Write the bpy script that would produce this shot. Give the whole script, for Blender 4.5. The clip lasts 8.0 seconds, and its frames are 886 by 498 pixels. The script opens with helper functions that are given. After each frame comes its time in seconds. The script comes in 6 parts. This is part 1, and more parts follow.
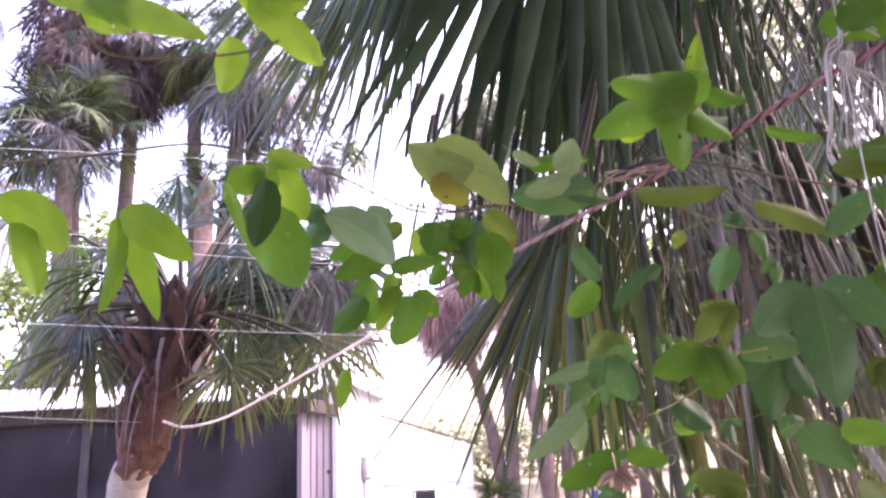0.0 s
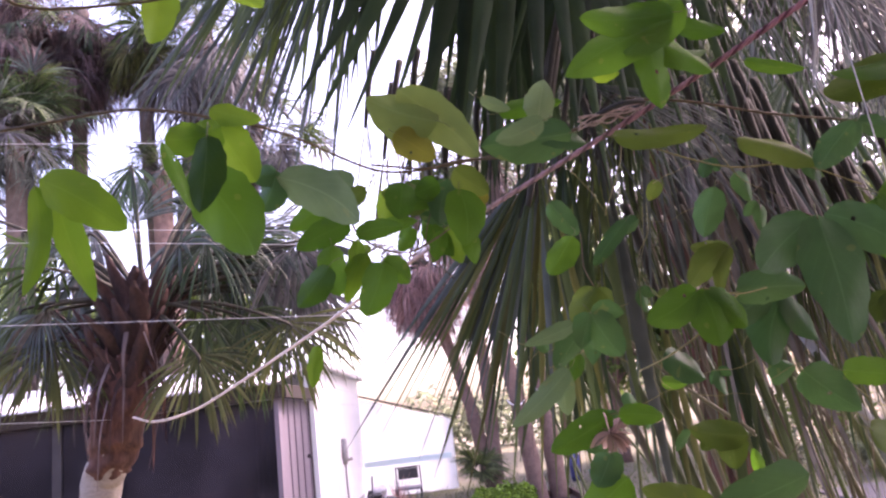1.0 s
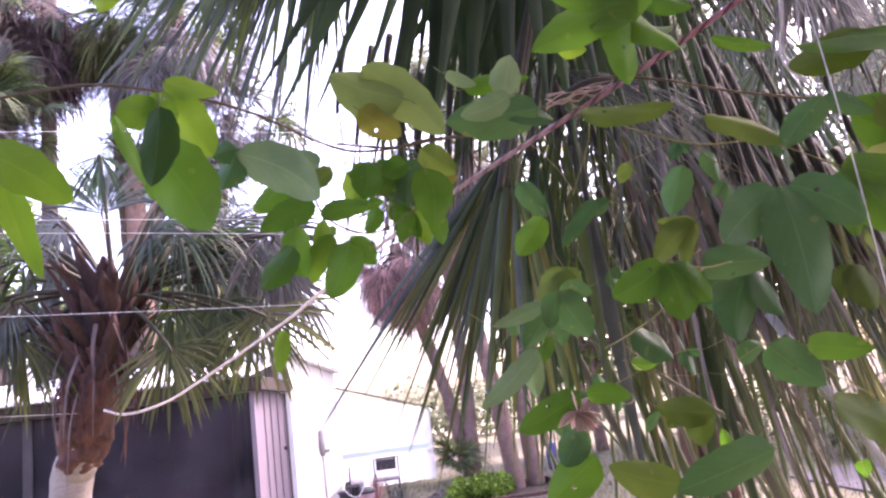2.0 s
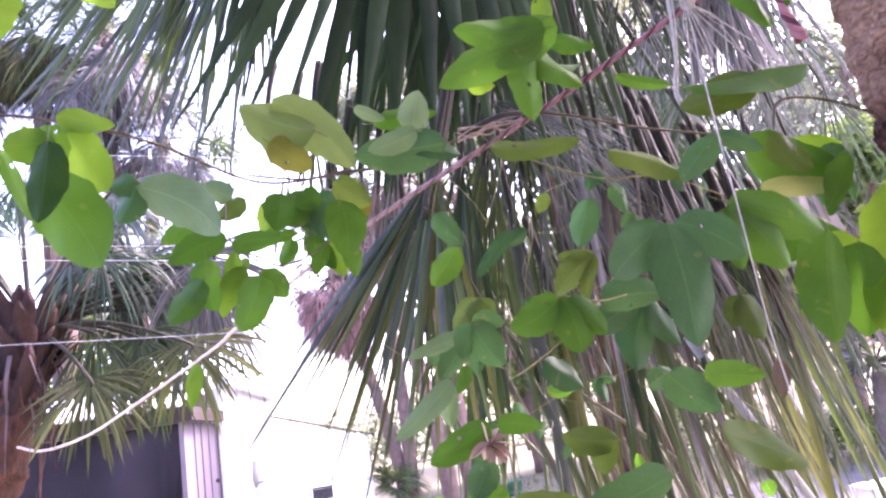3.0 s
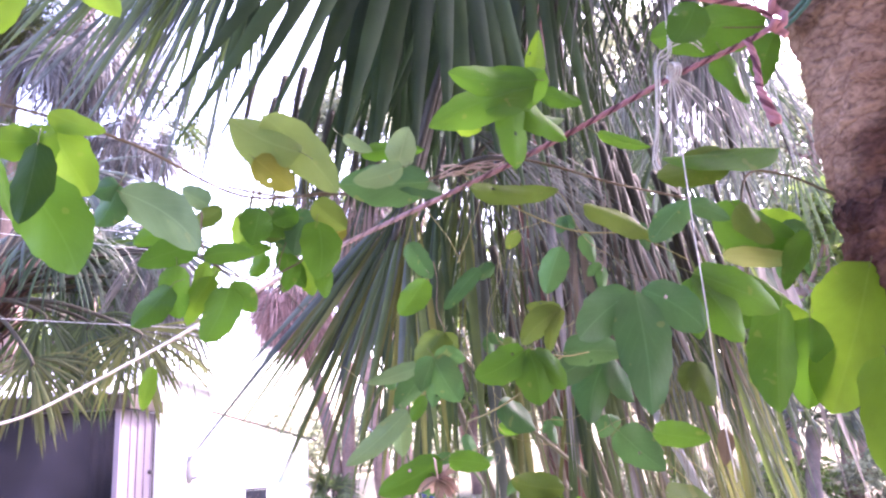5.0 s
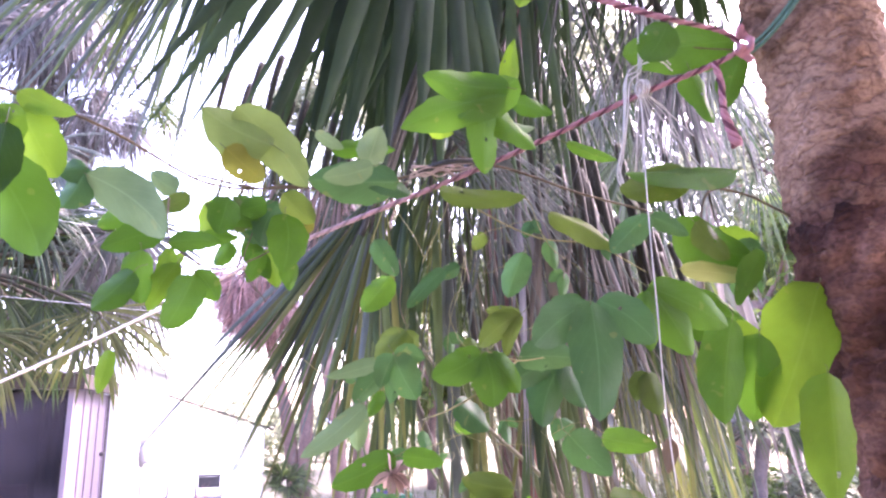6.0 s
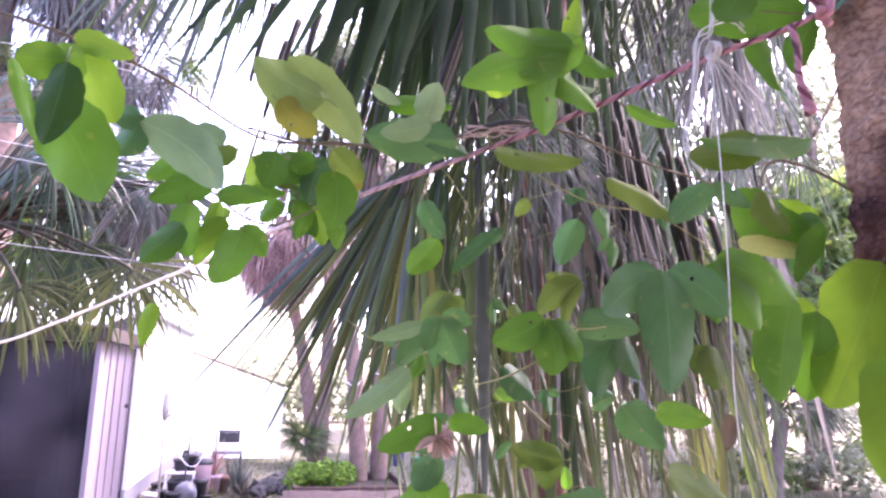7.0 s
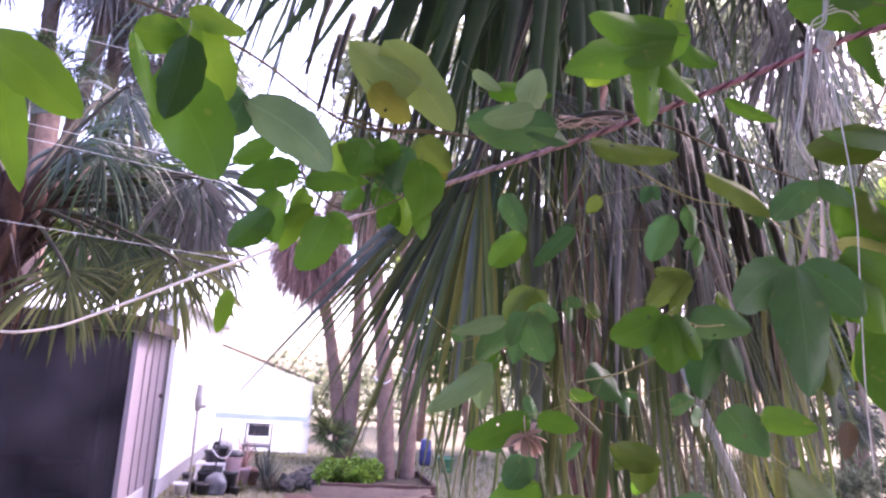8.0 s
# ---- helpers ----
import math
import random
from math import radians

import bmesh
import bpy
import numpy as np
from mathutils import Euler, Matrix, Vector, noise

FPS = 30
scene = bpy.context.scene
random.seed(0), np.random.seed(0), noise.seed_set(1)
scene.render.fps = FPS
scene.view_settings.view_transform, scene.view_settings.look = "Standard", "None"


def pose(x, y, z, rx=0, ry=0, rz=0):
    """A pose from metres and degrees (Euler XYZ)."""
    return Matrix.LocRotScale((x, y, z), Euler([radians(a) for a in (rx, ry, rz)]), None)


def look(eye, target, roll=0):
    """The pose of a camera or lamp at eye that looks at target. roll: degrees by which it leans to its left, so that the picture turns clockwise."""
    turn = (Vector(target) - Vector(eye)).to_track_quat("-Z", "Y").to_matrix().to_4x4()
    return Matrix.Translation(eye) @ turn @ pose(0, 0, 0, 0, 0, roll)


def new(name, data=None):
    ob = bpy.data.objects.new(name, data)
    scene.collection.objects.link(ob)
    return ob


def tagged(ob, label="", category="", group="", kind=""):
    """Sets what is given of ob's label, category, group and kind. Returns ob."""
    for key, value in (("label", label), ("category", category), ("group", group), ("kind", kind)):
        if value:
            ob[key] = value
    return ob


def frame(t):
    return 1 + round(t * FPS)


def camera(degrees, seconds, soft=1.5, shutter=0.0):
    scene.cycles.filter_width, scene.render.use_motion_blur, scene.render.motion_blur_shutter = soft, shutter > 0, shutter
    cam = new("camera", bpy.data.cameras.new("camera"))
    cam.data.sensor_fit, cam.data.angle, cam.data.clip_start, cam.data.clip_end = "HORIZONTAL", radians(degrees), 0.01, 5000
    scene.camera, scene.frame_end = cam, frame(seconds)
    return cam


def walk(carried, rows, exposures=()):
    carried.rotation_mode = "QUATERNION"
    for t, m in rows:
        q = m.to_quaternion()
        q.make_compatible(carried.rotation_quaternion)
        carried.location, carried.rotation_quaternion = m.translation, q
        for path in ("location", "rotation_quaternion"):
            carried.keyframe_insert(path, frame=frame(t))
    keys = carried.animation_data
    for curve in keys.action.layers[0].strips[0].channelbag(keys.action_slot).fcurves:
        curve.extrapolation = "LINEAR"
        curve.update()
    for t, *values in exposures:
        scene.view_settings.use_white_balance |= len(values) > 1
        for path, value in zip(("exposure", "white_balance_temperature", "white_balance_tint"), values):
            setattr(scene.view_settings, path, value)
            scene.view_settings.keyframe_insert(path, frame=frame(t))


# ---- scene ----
cam = camera(64.1, 8.0, 2.35, 0.3)
PATH = [
    (0, (0.0108, 0.0123, 1.6528), (-0.0214, 1.9439, 2.1704), -2.72),
    (0.5, (0.0124, 0.0655, 1.6511), (-0.0307, 2.0263, 2.0428), -5.67),
    (0.8, (0.0079, 0.0692, 1.6489), (0.0368, 2.0238, 2.0717), -6.47),
    (1, (0.0051, 0.0880, 1.6484), (0.0593, 2.0367, 2.0951), -6.93),
    (1.2, (0.0047, 0.0890, 1.6475), (0.0312, 2.0435, 2.0709), -8.22),
    (2.3, (0.0234, 0.1097, 1.6317), (0.1920, 2.0596, 2.0433), -7.28),
    (2.5, (0.0266, 0.1036, 1.6355), (0.2328, 2.0524, 2.0353), -7.32),
    (3, (0.0570, 0.0970, 1.6392), (0.3468, 2.0226, 2.0953), -9.02),
    (3.5, (0.0665, 0.0814, 1.6435), (0.4071, 1.9974, 2.1053), -8.44),
    (4, (0.0854, 0.0829, 1.6371), (0.4855, 1.9977, 2.0535), -7.89),
    (4.5, (0.0642, 0.0890, 1.6467), (0.4218, 2.0024, 2.1059), -4.93),
    (4.7, (0.0498, 0.0843, 1.6565), (0.4148, 1.9897, 2.1424), -4.23),
    (5.8, (0.0360, 0.0581, 1.6714), (0.5214, 1.9449, 2.1235), -1.53),
    (6, (0.0425, 0.0576, 1.6685), (0.5265, 1.9416, 2.1333), -0.86),
    (6.5, (0.0255, 0.0791, 1.6752), (0.4863, 1.9785, 2.0992), 1.58),
    (7, (0.0071, 0.0940, 1.6667), (0.4387, 2.0103, 2.0429), 1.55),
    (7.5, (-0.0372, 0.1171, 1.6529), (0.2740, 2.0637, 1.9902), 2.99),
    (8, (-0.0687, 0.1381, 1.6557), (0.2862, 2.0703, 2.0307), 3.48),
]
walk(cam, [(t, look(eye, target, roll)) for t, eye, target, roll in PATH],
     exposures=[(t, s + 2.36, 6800 if t < 2 else 6500 if t < 3 else 6250 if t < 7.4 else 6300, 48) for t, s in ((0.0, 0.95), (0.4, 0.5), (0.8, 0.22), (1.2, 0.34), (2.4, 0.9), (3.0, 1.3), (4.0, 1.53), (6.0, 1.67), (6.5, 1.49), (7.0, 1.36), (7.5, 0.76), (8.0, 0.67))])

# ---------------------------------------------------------------- light
SUN_UP, SUN_TURN = 50.0, 62.0   # height, and turn from straight ahead (plus: to the right)
world = bpy.data.worlds.new("sky")
scene.world = world
world.use_nodes = True
wn = world.node_tree.nodes
sky = wn.new("ShaderNodeTexSky")
sky.sky_type = "NISHITA"
sky.sun_disc = False
sky.sun_elevation = radians(SUN_UP)
sky.sun_rotation = radians(SUN_TURN)
sky.air_density, sky.dust_density, sky.ozone_density = 1.0, 4.0, 1.0
wn["Background"].inputs["Strength"].default_value = 0.15
world.node_tree.links.new(sky.outputs[0], wn["Background"].inputs["Color"])
sun = new("sun", bpy.data.lights.new("sun", "SUN"))
sun.data.energy, sun.data.angle, sun.data.color = 2.1, radians(14), (1.0, 0.95, 0.88)
a, b = radians(SUN_TURN), radians(SUN_UP)
sun.matrix_world = look((0, 0, 0), (-math.sin(a) * math.cos(b), -math.cos(a) * math.cos(b), -math.sin(b)))

# ---------------------------------------------------------------- materials
def shader(name):
    m = bpy.data.materials.new(name)
    m.use_nodes = True
    n, l = m.node_tree.nodes, m.node_tree.links
    return m, n, l, n["Principled BSDF"]


def noise_tex(n, l, scale, detail=4.0, stretch=None, coords="Object"):
    c = n.new("ShaderNodeTexCoord")
    out = c.outputs[coords]
    if stretch:
        mp = n.new("ShaderNodeMapping")
        mp.inputs["Scale"].default_value = stretch
        l.new(out, mp.inputs["Vector"])
        out = mp.outputs["Vector"]
    t = n.new("ShaderNodeTexNoise")
    t.inputs["Scale"].default_value, t.inputs["Detail"].default_value = scale, detail
    l.new(out, t.inputs["Vector"])
    return t.outputs["Fac"]


def ramp(n, l, fac, stops):
    r = n.new("ShaderNodeValToRGB")
    e = r.color_ramp.elements
    while len(e) < len(stops):
        e.new(0.5)
    for k, (p, c) in zip(e, stops):
        k.position, k.color = p, (*c, 1)
    l.new(fac, r.inputs["Fac"])
    return r.outputs["Color"]


def mix(n, l, fac, a, b, mode="MIX"):
    m = n.new("ShaderNodeMix")
    m.data_type, m.blend_type = "RGBA", mode
    for k, v in ((0, fac), (6, a), (7, b)):
        if isinstance(v, (int, float)):
            m.inputs[k].default_value = v
        elif isinstance(v, tuple):
            m.inputs[k].default_value = (*v, 1)
        else:
            l.new(v, m.inputs[k])
    return m.outputs[2]


def bump(n, l, p, height, strength, distance=0.01):
    b = n.new("ShaderNodeBump")
    b.inputs["Strength"].default_value, b.inputs["Distance"].default_value = strength, distance
    l.new(height, b.inputs["Height"])
    l.new(b.outputs["Normal"], p.inputs["Normal"])


def plain(name, dark, light, rough=0.7, scale=6.0, fine=60.0, relief=0.2, metal=0.0, stretch=None):
    """A surface whose colour wanders between two tones at two scales, with fine relief."""
    m, n, l, p = shader(name)
    big = noise_tex(n, l, scale, 5.0, stretch)
    small = noise_tex(n, l, fine, 3.0, stretch)
    c = ramp(n, l, big, [(0.3, dark), (0.7, light)])
    c = mix(n, l, 0.35, c, ramp(n, l, small, [(0.35, dark), (0.65, light)]))
    l.new(c, p.inputs["Base Color"])
    p.inputs["Roughness"].default_value, p.inputs["Metallic"].default_value = rough, metal
    bump(n, l, p, small, relief)
    return m


def foliage(name, dark, light, glow, through_share=0.4, rough=0.55, scale=9.0, island=True):
    """Leaf: waxy skin over a blade that lets light through."""
    m, n, l, p = shader(name)
    big = noise_tex(n, l, scale, 4.0)
    c = ramp(n, l, big, [(0.3, dark), (0.72, light)])
    if island:
        g = n.new("ShaderNodeNewGeometry")
        tone = ramp(n, l, g.outputs["Random Per Island"], [(0.0, (0.35, 0.36, 0.37)), (0.6, (0.95, 0.95, 0.95)), (1.0, (1.4, 1.4, 1.36))])
    else:
        g = n.new("ShaderNodeObjectInfo")
        tone = ramp(n, l, g.outputs["Random"], [(0.0, (0.75, 0.8, 0.75)), (1.0, (1.2, 1.15, 1.1))])
    c = mix(n, l, 1.0, c, tone, "MULTIPLY")
    l.new(c, p.inputs["Base Color"])
    p.inputs["Roughness"].default_value, p.inputs["Specular IOR Level"].default_value = rough, 0.3
    bump(n, l, p, noise_tex(n, l, 90.0, 2.0), 0.12, 0.004)
    t = n.new("ShaderNodeBsdfTranslucent")
    l.new(mix(n, l, 1.0, tone, glow, "MULTIPLY"), t.inputs["Color"])
    s = n.new("ShaderNodeMixShader")
    s.inputs[0].default_value = through_share
    l.new(p.outputs[0], s.inputs[1])
    l.new(t.outputs[0], s.inputs[2])
    l.new(s.outputs[0], n["Material Output"].inputs["Surface"])
    return m


def vine_skin(name, dark, light, glow, share, gloss=0.32):
    """Vine leaf: soft mottling, a paler midrib along the blade and faint side veins (from the UV map)."""
    m, n, l, p = shader(name)
    uv = n.new("ShaderNodeTexCoord").outputs["UV"]
    sep = n.new("ShaderNodeSeparateXYZ")
    l.new(uv, sep.inputs[0])

    def math_node(op, a, b=0.0):
        k = n.new("ShaderNodeMath")
        k.operation = op
        for i, v in enumerate((a, b)):
            if isinstance(v, (int, float)):
                k.inputs[i].default_value = v
            else:
                l.new(v, k.inputs[i])
        return k.outputs[0]

    across = math_node("ABSOLUTE", math_node("SUBTRACT", sep.outputs["X"], 0.5))
    rib = math_node("LESS_THAN", across, 0.018)
    slant = math_node("SUBTRACT", math_node("MULTIPLY", sep.outputs["Y"], 7.0), math_node("MULTIPLY", across, 6.0))
    vein = math_node("LESS_THAN", math_node("FRACT", slant), 0.07)
    veins = math_node("MAXIMUM", rib, math_node("MULTIPLY", vein, 0.45))
    c = ramp(n, l, noise_tex(n, l, 11.0, 5.0), [(0.26, tuple(v * 0.75 for v in dark)), (0.74, tuple(v * 1.12 for v in light))])
    c = mix(n, l, math_node("MULTIPLY", veins, 0.35), c, tuple(min(1, v * 1.6 + 0.03) for v in light))
    spot = math_node("GREATER_THAN", noise_tex(n, l, 55.0, 1.0), 0.72)
    c = mix(n, l, math_node("MULTIPLY", spot, 0.3), c, (0.3, 0.26, 0.08))
    info = n.new("ShaderNodeObjectInfo")
    tone = ramp(n, l, info.outputs["Random"], [(0.0, (0.6, 0.68, 0.62)), (0.5, (0.95, 0.97, 0.92)), (1.0, (1.2, 1.14, 1.1))])
    c = mix(n, l, 1.0, c, tone, "MULTIPLY")
    l.new(c, p.inputs["Base Color"])
    p.inputs["Roughness"].default_value, p.inputs["Specular IOR Level"].default_value = 0.55, gloss
    bump(n, l, p, math_node("ADD", noise_tex(n, l, 70.0, 2.0), math_node("MULTIPLY", veins, 0.8)), 0.25, 0.002)
    t = n.new("ShaderNodeBsdfTranslucent")
    g = mix(n, l, 1.0, ramp(n, l, noise_tex(n, l, 20.0, 3.0), [(0.3, tuple(v * 0.75 for v in glow)), (0.7, glow)]), tone, "MULTIPLY")
    g = mix(n, l, math_node("MULTIPLY", veins, 0.3), g, tuple(v * 0.6 for v in glow))
    l.new(g, t.inputs["Color"])
    s = n.new("ShaderNodeMixShader")
    s.inputs[0].default_value = share
    l.new(p.outputs[0], s.inputs[1])
    l.new(t.outputs[0], s.inputs[2])
    l.new(s.outputs[0], n["Material Output"].inputs["Surface"])
    return m


GREEN = vine_skin("vine_green", (0.03, 0.1, 0.009), (0.06, 0.168, 0.016), (0.125, 0.33, 0.024), 0.43)
BRIGHT = vine_skin("vine_bright", (0.08, 0.18, 0.014), (0.13, 0.27, 0.022), (0.27, 0.5, 0.035), 0.55)
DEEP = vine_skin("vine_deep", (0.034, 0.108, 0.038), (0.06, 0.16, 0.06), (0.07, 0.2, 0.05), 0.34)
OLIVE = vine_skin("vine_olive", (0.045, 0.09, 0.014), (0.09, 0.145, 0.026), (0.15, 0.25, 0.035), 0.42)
PALE = vine_skin("vine_pale", (0.1, 0.18, 0.095), (0.17, 0.27, 0.14), (0.2, 0.34, 0.14), 0.4)
SAGE = vine_skin("vine_sage", (0.1, 0.17, 0.045), (0.17, 0.25, 0.075), (0.25, 0.37, 0.09), 0.42)
PALE_YELLOW = vine_skin("vine_pale_yellow", (0.3, 0.36, 0.11), (0.42, 0.46, 0.17), (0.45, 0.52, 0.16), 0.45)
WITHERED = vine_skin("vine_withered", (0.09, 0.055, 0.035), (0.17, 0.11, 0.065), (0.16, 0.09, 0.045), 0.35)
YELLOW = vine_skin("vine_yellow", (0.2, 0.22, 0.03), (0.38, 0.34, 0.05), (0.4, 0.38, 0.05), 0.45)
# darker green that puts self-shadow into the leaf colour
SHADED_GREEN = vine_skin("vine_shaded_green", (0.008, 0.034, 0.008), (0.02, 0.06, 0.014), (0.03, 0.1, 0.01), 0.25, 0.12)

FAN_DARK = foliage("fan_dark", (0.019, 0.042, 0.022), (0.042, 0.075, 0.036), (0.05, 0.1, 0.024), 0.25)
FAN_PALE = foliage("fan_pale", (0.08, 0.082, 0.088), (0.21, 0.21, 0.225), (0.16, 0.155, 0.155), 0.3)
FAN_GREEN = foliage("fan_green", (0.036, 0.062, 0.026), (0.08, 0.115, 0.05), (0.12, 0.18, 0.045), 0.33)
FAN_GREY = foliage("fan_grey", (0.043, 0.063, 0.056), (0.13, 0.163, 0.15), (0.1, 0.125, 0.1), 0.24)
FAN_DEAD = foliage("fan_dead", (0.15, 0.11, 0.11), (0.36, 0.28, 0.28), (0.3, 0.22, 0.18), 0.35)
FAN_YELLOW = foliage("fan_yellow", (0.05, 0.07, 0.024), (0.13, 0.14, 0.05), (0.17, 0.19, 0.05), 0.36)
OLD_BROWN = foliage("old_brown_fan", (0.045, 0.028, 0.033), (0.15, 0.1, 0.105), (0.12, 0.07, 0.06), 0.25)
STRAW = foliage("dry_strand", (0.055, 0.048, 0.04), (0.18, 0.16, 0.135), (0.16, 0.14, 0.1), 0.3)
TREE_LEAF = foliage("tree_leaf", (0.04, 0.08, 0.025), (0.1, 0.16, 0.05), (0.22, 0.32, 0.07), 0.4)
# tree leaf with distant haze put into its paler, greyer colour
HAZY_LEAF = foliage("hazy_leaf", (0.13, 0.152, 0.1), (0.25, 0.27, 0.2), (0.34, 0.39, 0.24), 0.45)
SHRUB_LEAF = foliage("shrub_leaf", (0.05, 0.12, 0.015), (0.14, 0.26, 0.035), (0.2, 0.36, 0.04), 0.4)
PURPLE_LEAF = foliage("purple_leaf", (0.28, 0.15, 0.14), (0.48, 0.31, 0.285), (0.3, 0.16, 0.14), 0.35)
GRASS_BLADE = foliage("grass_blade", (0.06, 0.09, 0.028), (0.13, 0.15, 0.055), (0.18, 0.22, 0.06), 0.35)
STEM = plain("vine_stem", (0.05, 0.04, 0.02), (0.12, 0.09, 0.05), 0.7, 20, 150)
TENDRIL = plain("tendril", (0.12, 0.125, 0.04), (0.26, 0.24, 0.09), 0.6, 20, 150)
LEAF_STALK = plain("vine_leaf_stalk", (0.05, 0.075, 0.02), (0.12, 0.14, 0.045), 0.6, 20, 150)
CANE = plain("green_cane", (0.03, 0.048, 0.016), (0.095, 0.13, 0.045), 0.5, 3, 40, 0.15, 0.0, (1, 1, 0.15))
CANE_DRY = plain("dry_cane", (0.045, 0.042, 0.026), (0.13, 0.118, 0.075), 0.7, 3, 40, 0.15, 0.0, (1, 1, 0.15))
CANE_PALE = plain("pale_cane", (0.085, 0.085, 0.045), (0.18, 0.172, 0.095), 0.65, 3, 40, 0.15, 0.0, (1, 1, 0.15))
CANE_GREY = plain("grey_pole", (0.2, 0.22, 0.22), (0.36, 0.38, 0.38), 0.5, 3, 40, 0.15, 0.0, (1, 1, 0.15))
PETIOLE = plain("petiole", (0.014, 0.014, 0.008), (0.04, 0.036, 0.02), 0.8, 5, 60)
BOOT = plain("boot", (0.022, 0.011, 0.01), (0.075, 0.036, 0.031), 0.85, 9, 50, 0.5, 0.0, (1, 1, 0.4))
FIBRE = plain("fibre", (0.028, 0.012, 0.01), (0.15, 0.068, 0.052), 0.9, 14, 70, 0.7, 0.0, (1, 1, 0.25))
TRUNK_PALE = plain("trunk_pale", (0.17, 0.145, 0.125), (0.34, 0.3, 0.27), 0.85, 5, 45, 0.5, 0.0, (1, 1, 2.5))
TRUNK_DARK = plain("trunk_dark", (0.06, 0.045, 0.04), (0.15, 0.115, 0.1), 0.9, 6, 45, 0.5)
TRUNK_PINK = plain("trunk_pink", (0.1, 0.062, 0.05), (0.23, 0.15, 0.125), 0.85, 6, 45, 0.5)
PINK_PETAL = foliage("dry_petal", (0.42, 0.3, 0.28), (0.6, 0.47, 0.44), (0.4, 0.26, 0.24), 0.4)


def part(name, bm, material, parent, label="", smooth=True):
    me = bpy.data.meshes.new(name)
    bm.to_mesh(me)
    bm.free()
    me.materials.append(material)
    if smooth:
        me.polygons.foreach_set("use_smooth", [True] * len(me.polygons))
    ob = new(name, me)
    ob.parent = parent
    return tagged(ob, label)


def thing(name, place, label, category, group="", kind=""):
    ob = new(name)
    ob.location = place
    ob.empty_display_size = 0.05
    return tagged(ob, label, category, group, kind)


def put(bm, parent):
    """Moves a mesh drawn in the world's metres into its parent's own frame."""
    v = parent.matrix_basis.translation
    if parent.parent:
        v = v + parent.parent.matrix_basis.translation
    bmesh.ops.translate(bm, verts=bm.verts, vec=-v)
    return bm


def single(name, bm, material, label, category, group="", kind="", smooth=True):
    me = bpy.data.meshes.new(name)
    bm.to_mesh(me)
    bm.free()
    me.materials.append(material)
    if smooth:
        me.polygons.foreach_set("use_smooth", [True] * len(me.polygons))
    return tagged(new(name, me), label, category, group, kind)


def box(bm, lo, hi, bevel=0.0):
    lo, hi = Vector(lo), Vector(hi)
    made = bmesh.ops.create_cube(bm, size=1.0, matrix=Matrix.Translation((lo + hi) / 2) @ Matrix.Diagonal((*(hi - lo), 1)))
    if bevel:
        edges = list({e for v in made["verts"] for e in v.link_edges})
        bmesh.ops.bevel(bm, geom=edges, offset=bevel, segments=2, affect="EDGES", profile=0.5)
    return bm


def tube(bm, points, radii, sides=8, caps=True):
    """A round bar through points; radii one number or one a point."""
    pts = [Vector(p) for p in points]
    if isinstance(radii, (int, float)):
        radii = [radii] * len(pts)
    rings = []
    up = None
    for i, p in enumerate(pts):
        d = (pts[min(i + 1, len(pts) - 1)] - pts[max(i - 1, 0)]).normalized()
        if up is None:
            up = d.orthogonal().normalized()
        up = (up - d * up.dot(d)).normalized()
        side = d.cross(up)
        rings.append([bm.verts.new(p + (up * math.cos(k) + side * math.sin(k)) * radii[i])
                      for k in (2 * math.pi * j / sides for j in range(sides))])
    for r, s in zip(rings, rings[1:]):
        for j in range(sides):
            bm.faces.new((r[j], r[(j + 1) % sides], s[(j + 1) % sides], s[j]))
    if caps:
        bm.faces.new(rings[0][::-1])
        bm.faces.new(rings[-1])
    return bm


def spline(points, steps=8):
    """Catmull-Rom through points."""
    p = [Vector(q) for q in points]
    p = [p[0] * 2 - p[1]] + p + [p[-1] * 2 - p[-2]]
    out = []
    for i in range(1, len(p) - 2):
        for k in range(steps):
            u = k / steps
            a, b, c, d = p[i - 1:i + 3]
            out.append(0.5 * (2 * b + (c - a) * u + (2 * a - 5 * b + 4 * c - d) * u * u + (3 * b - a - 3 * c + d) * u ** 3))
    out.append(p[-2])
    return out


